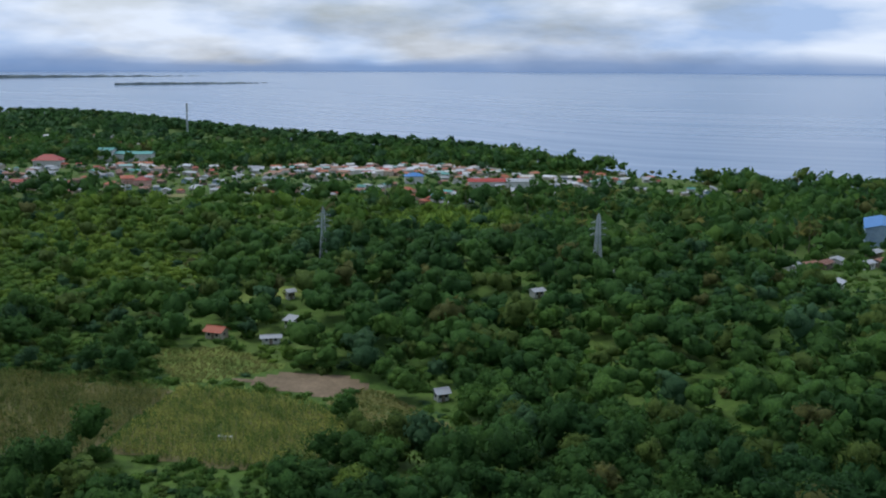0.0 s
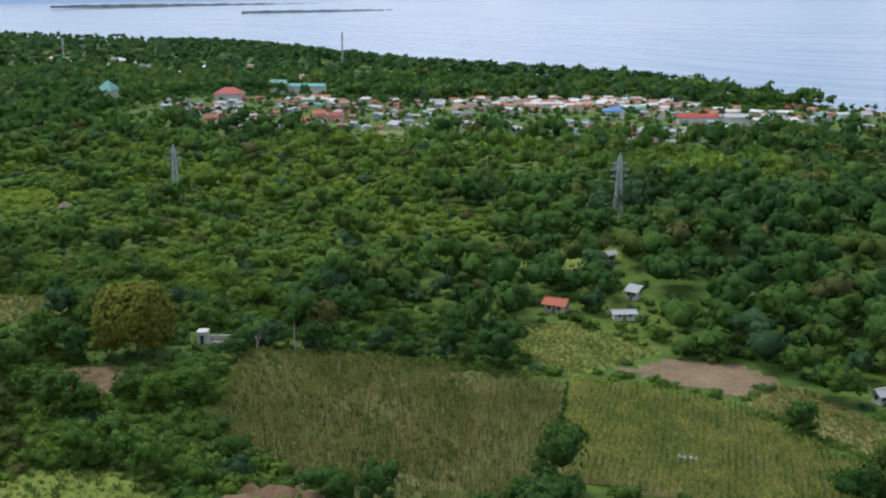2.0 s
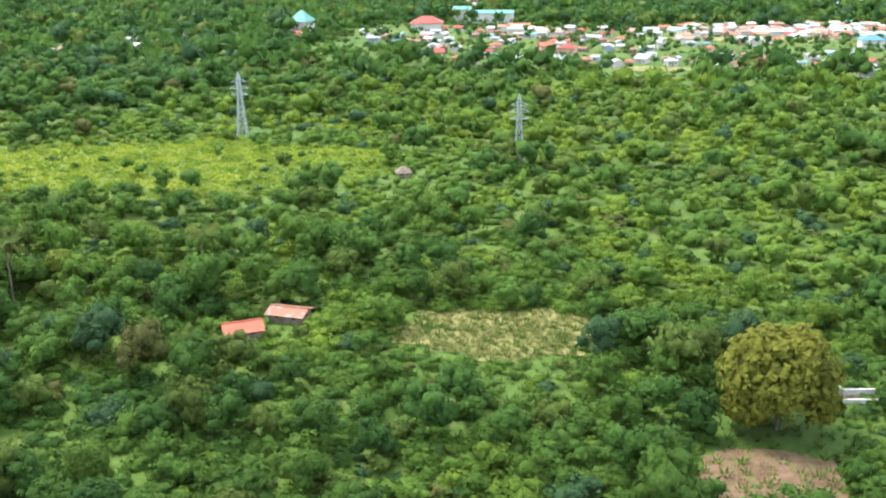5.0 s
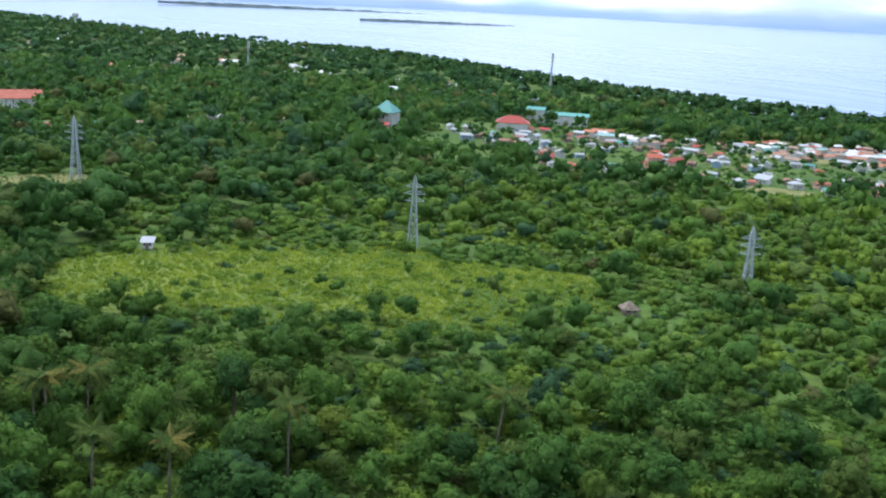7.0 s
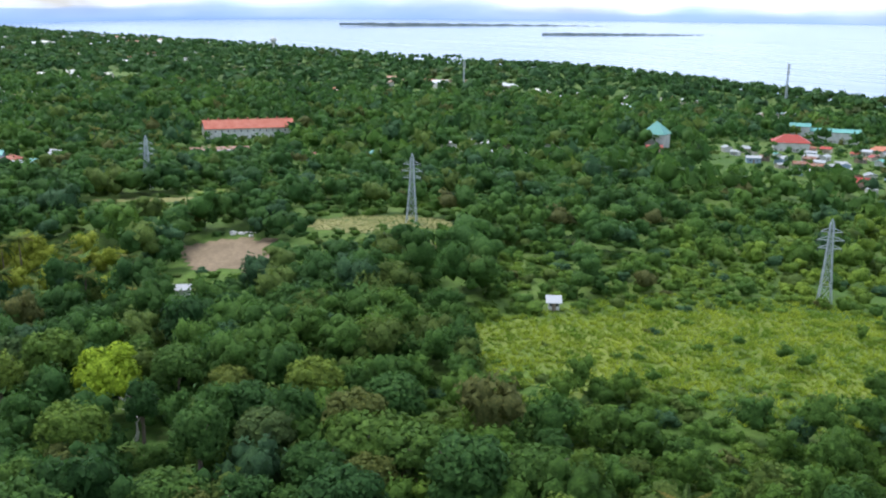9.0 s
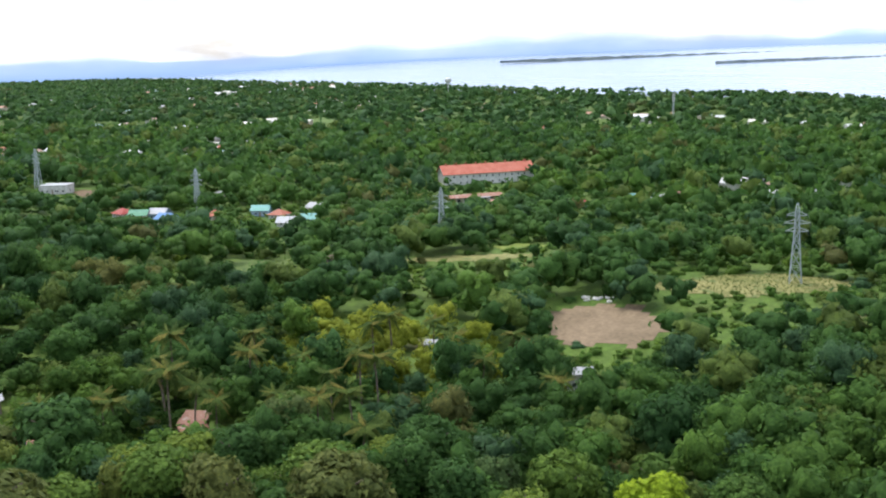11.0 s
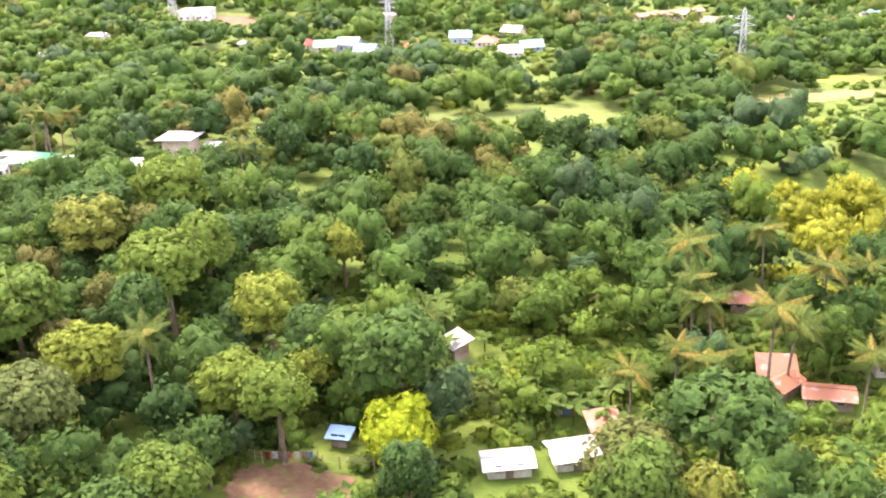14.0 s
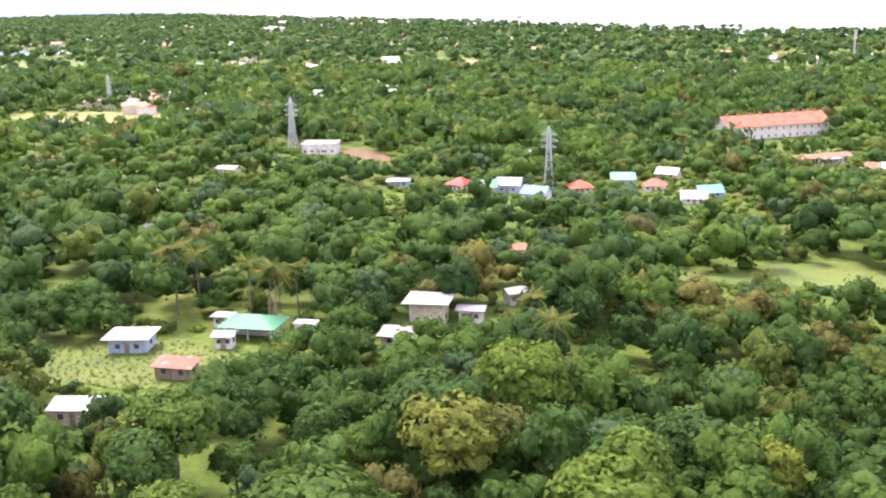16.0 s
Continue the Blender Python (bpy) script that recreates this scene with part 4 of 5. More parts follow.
# ---- small things by the fields ----
def ruin():
    t = thing("concrete_shelter", "roofless pale concrete block with a low wall and slab", "ruin", at(-135.5, 231, 8))
    part("room", a_box(-2.0, -1.3, -0.5, 0.2, 1.2, 2.6, bevel=0.04), concrete, t)
    part("door", a_box(-1.3, -1.36, 0, -0.6, -1.28, 1.9), glass_dark, t)
    part("low_wall", a_box(0.2, 0.9, -0.5, 6.0, 1.15, 1.2), concrete, t)
    part("low_wall", a_box(0.2, -1.2, -0.5, 6.0, -0.95, 0.6), concrete, t)
    part("slab", a_box(0.2, -0.95, -0.5, 6.0, 0.9, 0.15), pale_earth, t)


ruin()
t = thing("block_pile", "low stack of pale weathered blocks in the maize", "block pile", at(-44.8, 189.3, -6))
for i in range(4):
    for j in range(2):
        part("block", a_box(i * 0.75 - 1.5, -0.5, j * 0.5 - 0.1, i * 0.75 - 0.8 + 0.05 * j, 0.6 - 0.1 * i * j, j * 0.5 + 0.38, bevel=0.04), concrete, t)
t = thing("pole", "bare grey wooden pole at the field's edge", "pole", at(-117, 229))
part("shaft", tube(bmesh.new(), [(0, 0, -0.5), (0.05, 0, 3), (0.1, 0.05, 6.2)], [0.14, 0.11, 0.07]), dead_wood, t)


def dead_tree(x, y, s, seed, label):
    r = random.Random(seed)
    bm = bmesh.new()
    def limb(p, d, length, rad, depth):
        q = p + d * length
        tube(bm, [p, (p + q) / 2 + Vector((r.uniform(-.1, .1), r.uniform(-.1, .1), 0)) * length, q], [rad, rad * 0.75, rad * 0.5], 5)
        if depth:
            for _ in range(3):
                e = (d + Vector((r.uniform(-1, 1), r.uniform(-1, 1), r.uniform(-0.2, 0.6)))).normalized()
                limb(q, e, length * r.uniform(0.55, 0.8), rad * 0.5, depth - 1)
    limb(Vector((0, 0, -0.3)), Vector((0.1, 0, 1)), s * 0.4, s * 0.045, 3)
    ob = part("bare_tree", bm, dead_wood)
    ob.matrix_basis = at(x, y)
    tagged(ob, label, "tree")


dead_tree(-124.4, 227.7, 4.0, 1, "leafless bleached tree at the corner of the field")
dead_tree(-116.3, 228.7, 3.4, 2, "leafless bleached brushwood beside a pole")
dead_tree(-4.5, 186, 6.0, 3, "grey leafless tree beside the strip of grass")
dead_tree(-556, 292, 8.5, 4, "bare grey tree among leafy ones")
dead_tree(-388, 262, 8.5, 6, "bare pale tree at the wood's edge")
for k in range(16):
    r = random.Random(k)
    x, y = -445 + r.uniform(-4.5, 4.5), 397 + r.uniform(-1.6, 1.6)
    bm = bmesh.new()
    bmesh.ops.create_icosphere(bm, subdivisions=1, radius=r.uniform(0.35, 0.9))
    for q in bm.verts:
        q.co *= r.uniform(0.8, 1.2)
        q.co.z *= 0.6
    ob = part("boulder", bm, concrete)
    ob.matrix_basis = at(x, y, k * 40, 0.2)
    tagged(ob, "pale broken boulder at the clearing's edge", "boulder", "boulders by the clearing")


def clothes_line(x, y, turn):
    t = thing("clothes_line", "clothes line hung with bright washing in a yard", "clothes line", at(x, y, turn))
    for i in (-3.2, 3.2):
        part("post", beam(bmesh.new(), (i, 0, -0.3), (i, 0, 1.9), 0.09), timber, t)
    part("rope", tube(bmesh.new(), [(-3.2, 0, 1.8), (0, 0, 1.62), (3.2, 0, 1.8)], [0.012] * 3, 4), dead_wood, t)
    for k, mat in enumerate((roof_red, plaster_white, roof_blue, roof_orange, plaster_white, timber, roof_blue)):
        x0, w = -2.8 + k * 0.82, 0.5 + 0.12 * (k % 3)
        bm = bmesh.new()
        rows = [[bm.verts.new((x0 + w * i / 4, 0.05 * math.sin(i * 2.1 + j), 1.68 - 0.3 * j)) for i in range(5)] for j in range(4)]
        for a, c in zip(rows, rows[1:]):
            for i in range(4):
                bm.faces.new((a[i], a[i + 1], c[i + 1], c[i]))
        bmesh.ops.solidify(bm, geom=bm.faces[:], thickness=0.02)
        part("cloth", bm, mat, t)


clothes_line(-506.2, 270.8, 30)
clothes_line(-532, 248.6, 22)


def wire_fence(x, y, turn, length):
    t = thing("fence", "sagging dark wire fence on wooden posts", "fence", at(x, y, turn))
    n = int(length / 2)
    for k in range(n + 1):
        part("post", beam(bmesh.new(), (k * 2, 0, -0.4), (k * 2 + 0.04, 0.03, 1.3), 0.1), timber, t)
    for z in (0.5, 0.9, 1.2):
        part("wire", tube(bmesh.new(), [(0, 0, z), (length / 2, 0, z - 0.08), (length, 0, z)], [0.02] * 3, 4), timber, t)


wire_fence(-538, 247, 14, 16)


# ---- plants ----
ICO_V, ICO_F = [], []
_bm = bmesh.new()
bmesh.ops.create_icosphere(_bm, subdivisions=1, radius=1.0)
_bm.verts.ensure_lookup_table()
ICO_V = np.array([q.co[:] for q in _bm.verts])
ICO_F = np.array([[q.index for q in f.verts] for f in _bm.faces])
_bm.free()


def unit(v):
    return v / np.maximum(np.linalg.norm(v, axis=1), 1e-6)[:, None]


def crown(seed, lumps, cards, card, flat=0.8, cores=None, spread=0.62):
    """A crown about 1 across its half width, base at z = 0: rounded boughs with solid hearts, and small leaf sprays all over them.
    Returns verts, triangles and soft normals that follow the boughs."""
    r = np.random.RandomState(seed)
    V, F, N, n = [], [], [], 0
    cs, rs = [], []
    for k in range(lumps):
        if k == 0:
            c, s = np.array([0, 0, 0.75 * flat]), 0.72 if lumps > 1 else 0.95
        else:
            a, h = 6.2832 * (k * 0.618 + r.rand() * 0.25), r.rand()
            d = spread * math.sqrt(1 - 0.72 * h * h) * r.uniform(0.8, 1.15)
            c, s = np.array([d * math.cos(a), d * math.sin(a), flat * (0.22 + 1.15 * h)]), (0.3 + 0.24 * r.rand()) * min(1, 2.9 / math.sqrt(lumps))
        cs.append(c)
        rs.append(s)
        if cores is None or k < cores:
            dirs = unit(ICO_V)
            v = ICO_V * s * 0.8 * r.uniform(0.8, 1.2, 3) * (1 + 0.45 * (r.rand(len(ICO_V), 1) - 0.5)) * [1, 1, flat] + c
            V.append(v)
            N.append(dirs)
            F.append(ICO_F + n)
            n += len(ICO_V)
    rs, cs = np.array(rs), np.array(cs)
    pick = r.choice(lumps, cards, p=rs ** 2 / (rs ** 2).sum())
    d = r.randn(cards, 3)
    d[:, 2] = np.abs(d[:, 2]) * 0.95 - 0.3
    d = unit(d)
    p = cs[pick] + d * (rs[pick] * r.uniform(0.8, 1.2, cards))[:, None] * [1, 1, flat]
    nrm = unit(d + 0.36 * r.randn(cards, 3) + [0, 0, 0.3])
    u = unit(np.cross(nrm, r.randn(cards, 3)))
    w = np.cross(nrm, u)
    s = card * r.uniform(0.6, 1.4, cards)[:, None]
    q = np.stack([p - u * s - w * s * 0.5, p + u * s - w * s * 0.5, p + w * s * 1.0 - nrm * s * 0.15], 1).reshape(-1, 3)
    i = n + 3 * np.arange(cards)
    V.append(q)
    N.append(np.repeat(d + 0.3 * r.randn(cards, 3), 3, axis=0))
    F.append(np.c_[i, i + 1, i + 2])
    V, N = np.concatenate(V), np.concatenate(N)
    N = unit(N + 0.35 * unit(V - [0, 0, 0.5 * flat]) + [0, 0, 0.12])
    return V, np.concatenate(F), N


def gather(name, crowns, spots, mat, label, category):
    """Joins many crowns into one mesh. spots: rows of x, y, z, half width, height factor, turn, kind, r, g, b."""
    if not len(spots):
        return None
    spots = np.asarray(spots, float)
    V, F, T, N, n = [], [], [], [], 0
    for k, (cv, cf, *cn) in enumerate(crowns):
        s = spots[spots[:, 6].astype(int) % len(crowns) == k]
        if not len(s):
            continue
        c, d = np.cos(s[:, 5])[:, None], np.sin(s[:, 5])[:, None]
        x = (cv[None, :, 0] * c - cv[None, :, 1] * d) * s[:, 3:4] + s[:, 0:1]
        y = (cv[None, :, 0] * d + cv[None, :, 1] * c) * s[:, 3:4] + s[:, 1:2]
        z = cv[None, :, 2] * (s[:, 3] * s[:, 4])[:, None] + s[:, 2:3]
        V.append(np.stack([x, y, z], 2).reshape(-1, 3))
        if cn:
            m = cn[0]
            N.append(np.stack([m[None, :, 0] * c - m[None, :, 1] * d, m[None, :, 0] * d + m[None, :, 1] * c, m[None, :, 2] + 0 * c], 2).reshape(-1, 3))
        F.append((cf[None] + (n + np.arange(len(s)) * len(cv))[:, None, None]).reshape(-1, 3))
        T.append(np.repeat(s[:, 7:10], len(cv), axis=0))
        n += len(s) * len(cv)
    ob = new(name, mesh_of(name, np.concatenate(V), np.concatenate(F), mat, np.concatenate(T), normals=np.concatenate(N) if N else None))
    return tagged(ob, label, category, kind="stuff")


PALETTE = {"deep": (0.030, 0.076, 0.022), "mid": (0.055, 0.12, 0.026), "fresh": (0.09, 0.165, 0.028), "bright": (0.155, 0.23, 0.03), "olive": (0.09, 0.135, 0.03), "brown": (0.1, 0.11, 0.034), "blue": (0.05, 0.105, 0.045)}
rows_xy = np.array([e[:2] for _, e, _, _ in PATH])
rng = np.random.RandomState(11)
homes = [(o.location.x, o.location.y, 4.6) for o in scene.objects if o.parent is None and o.type == "EMPTY" and o.name.split(".")[0] in ("house", "hut", "pavilion", "stall", "concrete_shelter") and o.get("group") != "houses of the coast town"]
homes += [(-577, 605, 15), (-607, 690, 23), (-569, 598, 7), (200, 465, 18), (-745, 503, 9), (-262, 850, 17), (-289, 738, 10)]
PALM_SPOTS = [(-274.5, 245.8), (-247, 266.2), (-585.4, 314.9), (-623.4, 268.8), (-551.1, 249.1), (-526, 271.9), (-491, 275.5), (-498.1, 266), (-592.8, 325.7), (-463.8, 297.8), (-495.7, 277.3), (-481.6, 300.6), (-435.5, 339.7), (-311.9, 244.3), (-307, 240)]
r = random.Random(9)
for cx, cy, a, c, count in ((-470, 300, 30, 22, 16), (-450, 335, 25, 12, 10), (-645, 325, 18, 5, 7), (-300, 240, 14, 10, 4), (-590, 560, 60, 30, 8), (110, 440, 60, 50, 20), (60, 560, 60, 30, 6)):
    PALM_SPOTS += [(cx + r.uniform(-a, a), cy + r.uniform(-c, c)) for _ in range(count)]
BANANA_SPOTS = [(-541.9 + r.gauss(0, 5), 276.2 + r.gauss(0, 2.6)) for _ in range(38)] + [(-533 + r.gauss(0, 4), 284.6 + r.gauss(0, 2)) for _ in range(16)] + [(-500 + r.gauss(0, 9), 272 + r.gauss(0, 4)) for _ in range(20)] + [(-466 + r.gauss(0, 8), 306 + r.gauss(0, 5)) for _ in range(16)]
blocked = np.array([(-520, 252.5, 3.5)] + [(x, y, 3.6) for x, y in used] + homes + [(-145.9, 219, 10.5), (-44.7, 353.4, 5), (-124, 228, 2.5), (-117, 229, 2.5), (-397, 268, 7), (-394, 259, 6)] + [(x, y, 2.2) for x, y in PALM_SPOTS + BANANA_SPOTS])
GRASSY = ellipse(-290, 345, 70, 36, 25, 21)           # shrubs stand thin here
SCRUB = ellipse(-240, 330, 150, 105, 12, 22)
BASIN = ellipse(-120, 470, 190, 90, 4, 31)            # fresh scrub between the pylons and the town


def density(x, y, near):
    """What grows at a spot: 0 nothing, 1 scrub, 2 trees."""
    ok = offshore(x, y) < -8
    for poly in CLEAR:
        ok &= ~inside(poly, x, y)
    return ok


def near_path(x, y):
    return np.sqrt(((np.c_[x, y][:, None, :] - rows_xy[None]) ** 2).sum(2)).min(1)


def jitter(x0, x1, y0, y1, step):
    gx, gy = np.meshgrid(np.arange(x0, x1, step), np.arange(y0, y1, step))
    gx = gx.ravel() + rng.uniform(-0.48, 0.48, gx.size) * step
    gy = gy.ravel() + rng.uniform(-0.48, 0.48, gy.size) * step
    return gx, gy


def patchy(x, y, scale, seed):
    """Smooth value between about -1 and 1."""
    r = np.random.RandomState(seed)
    v = np.zeros(len(x))
    for k in range(5):
        a, ph = r.uniform(0, 6.28), r.uniform(0, 6.28)
        f = 6.28 / (scale * r.uniform(0.6, 1.6))
        v += np.sin((x * math.cos(a) + y * math.sin(a)) * f + ph + 1.3 * np.sin((x * math.sin(a) - y * math.cos(a)) * f * 0.7 + ph * 2))
    return v / 3.2


def free(x, y, extra=0.0):
    ok = np.ones(len(x), bool)
    for bx, by, br in blocked:
        ok &= (x - bx) ** 2 + (y - by) ** 2 > (br + extra) ** 2
    return ok


GLADES = [(-553, 404, 15, 26), (-133, 231, 5, 9), (-408, 413, 20, 22), (-438, 380, 14, 20), (-577, 605, 16, 50), (150, 385, 30, 60), (-45, 178, 17, 12), (-528, 244, 8, 14), (-506, 259, 7, 15), (-641, 314, 8, 22), (-655, 302, 8, 20), (-436, 368, 10), (-477, 512, 14), (-493, 466, 8), (-150, 602, 18), (-186, 247, 14), (-728, 508, 14), (-575, 392, 10), (-38, 231, 13), (-12, 208, 10), (-60, 246, 13), (-930, 575, 50), (-500, 440, 16)]


def yards(x, y):
    """Open ground kept low in front of the houses, on their sunny south side."""
    low = np.zeros(len(x), bool)
    for bx, by, br, *deep in homes + GLADES:
        dx, dy = x - bx, y - by
        turn = 0.0 if bx > -250 else -0.35
        u, v = dx * math.cos(turn) - dy * math.sin(turn), dx * math.sin(turn) + dy * math.cos(turn)
        depth = deep[0] if deep else 34 if by == 690 or bx > 100 else 32 if by > 430 else (9 if -545 < bx < -455 and by < 325 else 13)
        low |= (v < 2) & (v > -depth - br) & (np.abs(u) < br + (3 if by > 430 else 0))
    return low


LEFT_X, LEFT_Y = -560, 170


def in_reach(x, y):
    """The part of the land that lies ahead of the flight line."""
    ahead = y - np.interp(x, [-560, -340, -220, -135, 0], [178, 148, 112, 76, 4])
    left = (y - LEFT_Y) * 1.2 + (x - LEFT_X) > -22
    right = (y + 20) * 0.46 - x > -18
    return (ahead > np.interp(x, [-560, -420, -300, -220, -135, -60, 0], [34, 36, 50, 44, 40, 58, 84])) & left & right


def wooded(x, y):
    """How tree-like the cover is, 0 scrub to 1 tall wood."""
    w = np.full(len(x), 0.62) + 0.25 * patchy(x, y, 130, 3)
    w = np.where(inside(SCRUB, x, y), 0.16 + 0.16 * patchy(x, y, 50, 4), w)
    w = np.where((x > -35) & (y < 420), 0.72 + 0.2 * patchy(x, y, 60, 5), w)
    w = np.where((x > -335) & (x < -215) & (y < 285), 0.5 + 0.25 * patchy(x, y, 40, 19), w)
    w = np.where((x < np.interp(y, [230, 263, 317, 380], [-304, -318, -352, -362])) & (y < 380), 0.88 + 0.12 * patchy(x, y, 60, 6), w)
    w = np.where((x < -470) & (y < 470), 0.88, w)
    w = np.where((x > -215) & (x < -70) & (y < 262), 0.3 + 0.2 * patchy(x, y, 40, 9), w)
    w = np.where(((x + 506) / 40) ** 2 + ((y - 278) / 20) ** 2 < 1, 0.45, w)
    w = np.where((x < -560) & (y > 400) & (y < 520), 0.5, w)
    w = np.where((y > 400) & (y < 560) & (x > -330) & (x < 60), 0.30 + 0.2 * patchy(x, y, 60, 7), w)
    w = np.where(((x + 477) / 29) ** 2 + ((y - 343) / 25) ** 2 < 1, 0.45, w)
    w = np.where(yards(x, y), 0.0, w)
    return np.clip(w, 0.0, 1)


def plant(x, y, w, scale_to=1.0):
    """Rows for gather(): sizes and tints for spots of the given woodedness."""
    n = len(x)
    tall = rng.rand(n) < w * 0.75
    r = np.where(tall, rng.uniform(2.4, 4.8, n) * (0.75 + 0.45 * w), rng.uniform(1.9, 3.4, n)) * scale_to
    r = np.where(yards(x, y), r * 0.62, r)
    hf = np.where(tall, rng.uniform(0.85, 1.25, n), rng.uniform(0.55, 0.95, n))
    z = ground_z(x, y) + np.where(tall, r * rng.uniform(0.25, 0.75, n), -0.3 * r)
    bamboo = ((x + 477) / 29) ** 2 + ((y - 343) / 25) ** 2 < 1
    village = ((x + 506) / 42) ** 2 + ((y - 278) / 22) ** 2 < 1
    tone = patchy(x, y, 38, 8) * 0.5 + patchy(x, y, 120, 18) * 0.45 + rng.randn(n) * 0.3 + np.where(bamboo, 1.7, 0) + np.where(village, 0.4, 0)
    tone += np.where(inside(SCRUB, x, y), 0.55, 0) + np.where(inside(BASIN, x, y), 0.95, 0) - np.where(tall, 0.3, -0.25) - 0.8 * (w - 0.4)
    names = ["deep", "mid", "fresh", "bright"]
    stops = np.array([PALETTE[k] for k in names])
    f = np.clip(tone * 0.9 + 1.3, 0, 2.999)
    i = f.astype(int)
    col = stops[i] + (stops[np.minimum(i + 1, 3)] - stops[i]) * (f - i)[:, None]
    odd = rng.rand(n)
    col[odd < 0.10] = PALETTE["olive"]
    col[odd < 0.015] = PALETTE["brown"]
    col[(odd > 0.94)] = PALETTE["blue"]
    clump = bamboo & (odd < 0.85)                                                  # a stand of yellowish bamboo
    col[clump] = (0.215, 0.255, 0.03)
    rusty = (((x + 588) / 48) ** 2 + ((y - 352) / 11) ** 2 < 1) & (odd < 0.55)      # trees in reddish young leaf
    col[rusty] = (0.12, 0.13, 0.036)
    col *= rng.uniform(1.0, 1.3, n)[:, None]
    return np.c_[x, y, z, r, hf, rng.uniform(0, 6.28, n), rng.randint(0, 8, n), col], tall


# trees close to the path stand as things of their own
def tree_mould(seed, lumps, cards, card, mat, height, width, label, flat=0.85, name="tree"):
    t = thing(name, label, "tree", pose(0, 0, 0), "trees close below")
    r = random.Random(seed)
    bm = bmesh.new()
    top = height - width * flat * 0.9
    tube(bm, [(0, 0, -0.6), (0.1, 0.05, top * 0.5), (0.15, -0.1, top + 0.3 * width * flat)], [0.026 * height, 0.02 * height, 0.012 * height])
    for k in range(5):
        a = 6.28 * k / 5 + r.random()
        d = width * 0.55
        tube(bm, [(0.1, 0, top * r.uniform(0.55, 0.9)), (d * 0.5 * math.cos(a), d * 0.5 * math.sin(a), top + 0.1 * width * flat), (d * math.cos(a), d * math.sin(a), top + 0.4 * width * flat)], [0.013 * height, 0.01 * height, 0.006 * height], 5)
    part("trunk", bm, bark, t)
    v, f, soft = crown(seed, lumps, cards, card, flat)
    v = v * width
    v[:, 2] += max(height - v[:, 2].max(), 0.3)
    part("crown", mesh_of("crown", v, f, mat, normals=soft), mat, t)
    return t


mould_trees = [tree_mould(40 + k, 26, 2000, 0.066, leaf_tree, h, w, label, fl) for k, (h, w, fl, label) in enumerate((
    (11, 4.6, 0.8, "broad leafy tree with a rounded lumpy crown"), (12, 3.6, 1.15, "tall leafy tree with an oval crown"), (9, 4.2, 0.75, "spreading leafy tree with a domed crown"),
    (13, 5.2, 0.75, "large spreading tree with layered foliage"), (8, 3.0, 1.0, "small leafy tree with a dense crown"), (12.5, 3.0, 1.5, "slim leafy tree with a high crown"), (11, 7.0, 0.42, "wide umbrella-shaped tree with a flat layered crown")))]
mango = tree_mould(77, 40, 6500, 0.05, leaf_mango, 15.5, 9.8, "large dome-shaped mango tree with yellowish-green leaves", 0.9)
mango.matrix_basis = at(-145.5, 219.5)
del mango["group"]
bright_tree = tree_mould(78, 20, 2600, 0.07, leaf_yellow, 12.5, 6.4, "tree with a bright yellow-green crown", 0.8)
bright_tree.matrix_basis = at(-397, 268)
del bright_tree["group"]
copy_thing(bright_tree, at(-520, 252.5)).scale = (0.8, 0.8, 0.75)

x, y = jitter(-720, 20, 150, 345, 8.8)
w = wooded(x, y)
d = near_path(x, y)
ok = density(x, y, True) & free(x, y, 2.5) & (d < 200) & in_reach(x, y) & (w > 0.6) & (rng.rand(len(x)) < 0.9)
ok &= (x + 395) ** 2 + (y - 260) ** 2 > 150
sel = np.argsort(np.where(ok, d, 1e9))[:285]
trees_xy = np.c_[x[sel], y[sel]]
seen_mould = set()
for tx, ty in trees_xy:
    k = rng.choice(7, p=(0.2, 0.16, 0.18, 0.12, 0.14, 0.1, 0.1))
    m = at(tx, ty, rng.uniform(0, 360))
    ob = mould_trees[k]
    if k in seen_mould:
        ob = copy_thing(ob, m)
    else:
        ob.matrix_basis = m
        seen_mould.add(k)
    s = rng.uniform(0.85, 1.45) * (1.0 if tx < -330 else 0.75)
    ob.scale = (s, s, s * rng.uniform(0.8, 1.0))


def clear_of_trees(x, y, gap):
    return ((x[:, None] - trees_xy[None, :, 0]) ** 2 + (y[:, None] - trees_xy[None, :, 1]) ** 2).min(1) > gap * gap


near_crowns = [crown(k, 7, 130, 0.12, 0.75 + 0.13 * (k % 3), 5) for k in range(8)]
tall_crowns = [crown(100 + k, 12, 380, 0.082, 0.75 + 0.16 * (k % 3), 9, spread=0.68) for k in range(8)]
mid_crowns = [crown(20 + k, 6, 40, 0.17, 0.78 + 0.12 * (k % 3), 4) for k in range(8)]
far_crowns = [crown(40 + k, 4, 14, 0.33, 0.85, 1) for k in range(8)]
rim_crowns = [crown(60 + k, 2, 7, 0.6, 0.7, 1) for k in range(8)]

x, y = jitter(-800, 190, 50, 420, 4.1)
d = near_path(x, y)
w = wooded(x, y)
ok = density(x, y, True) & (d < 190) & in_reach(x, y) & free(x, y) & clear_of_trees(x, y, 2.2)
thin = inside(GRASSY, x, y) | inside(YELLOW, x, y)
ok &= np.where(thin, rng.rand(len(x)) < np.where(inside(YELLOW, x, y), 0.35, 0.8), rng.rand(len(x)) < 1.08 - 0.46 * w)
x, y, w = x[ok], y[ok], w[ok]
rows, _ = plant(x, y, w, 1.0)
rows[inside(GRASSY, x, y), 3] *= 0.75
rows[inside(YELLOW, x, y), 3] *= 0.75
large = rows[:, 3] > 2.9
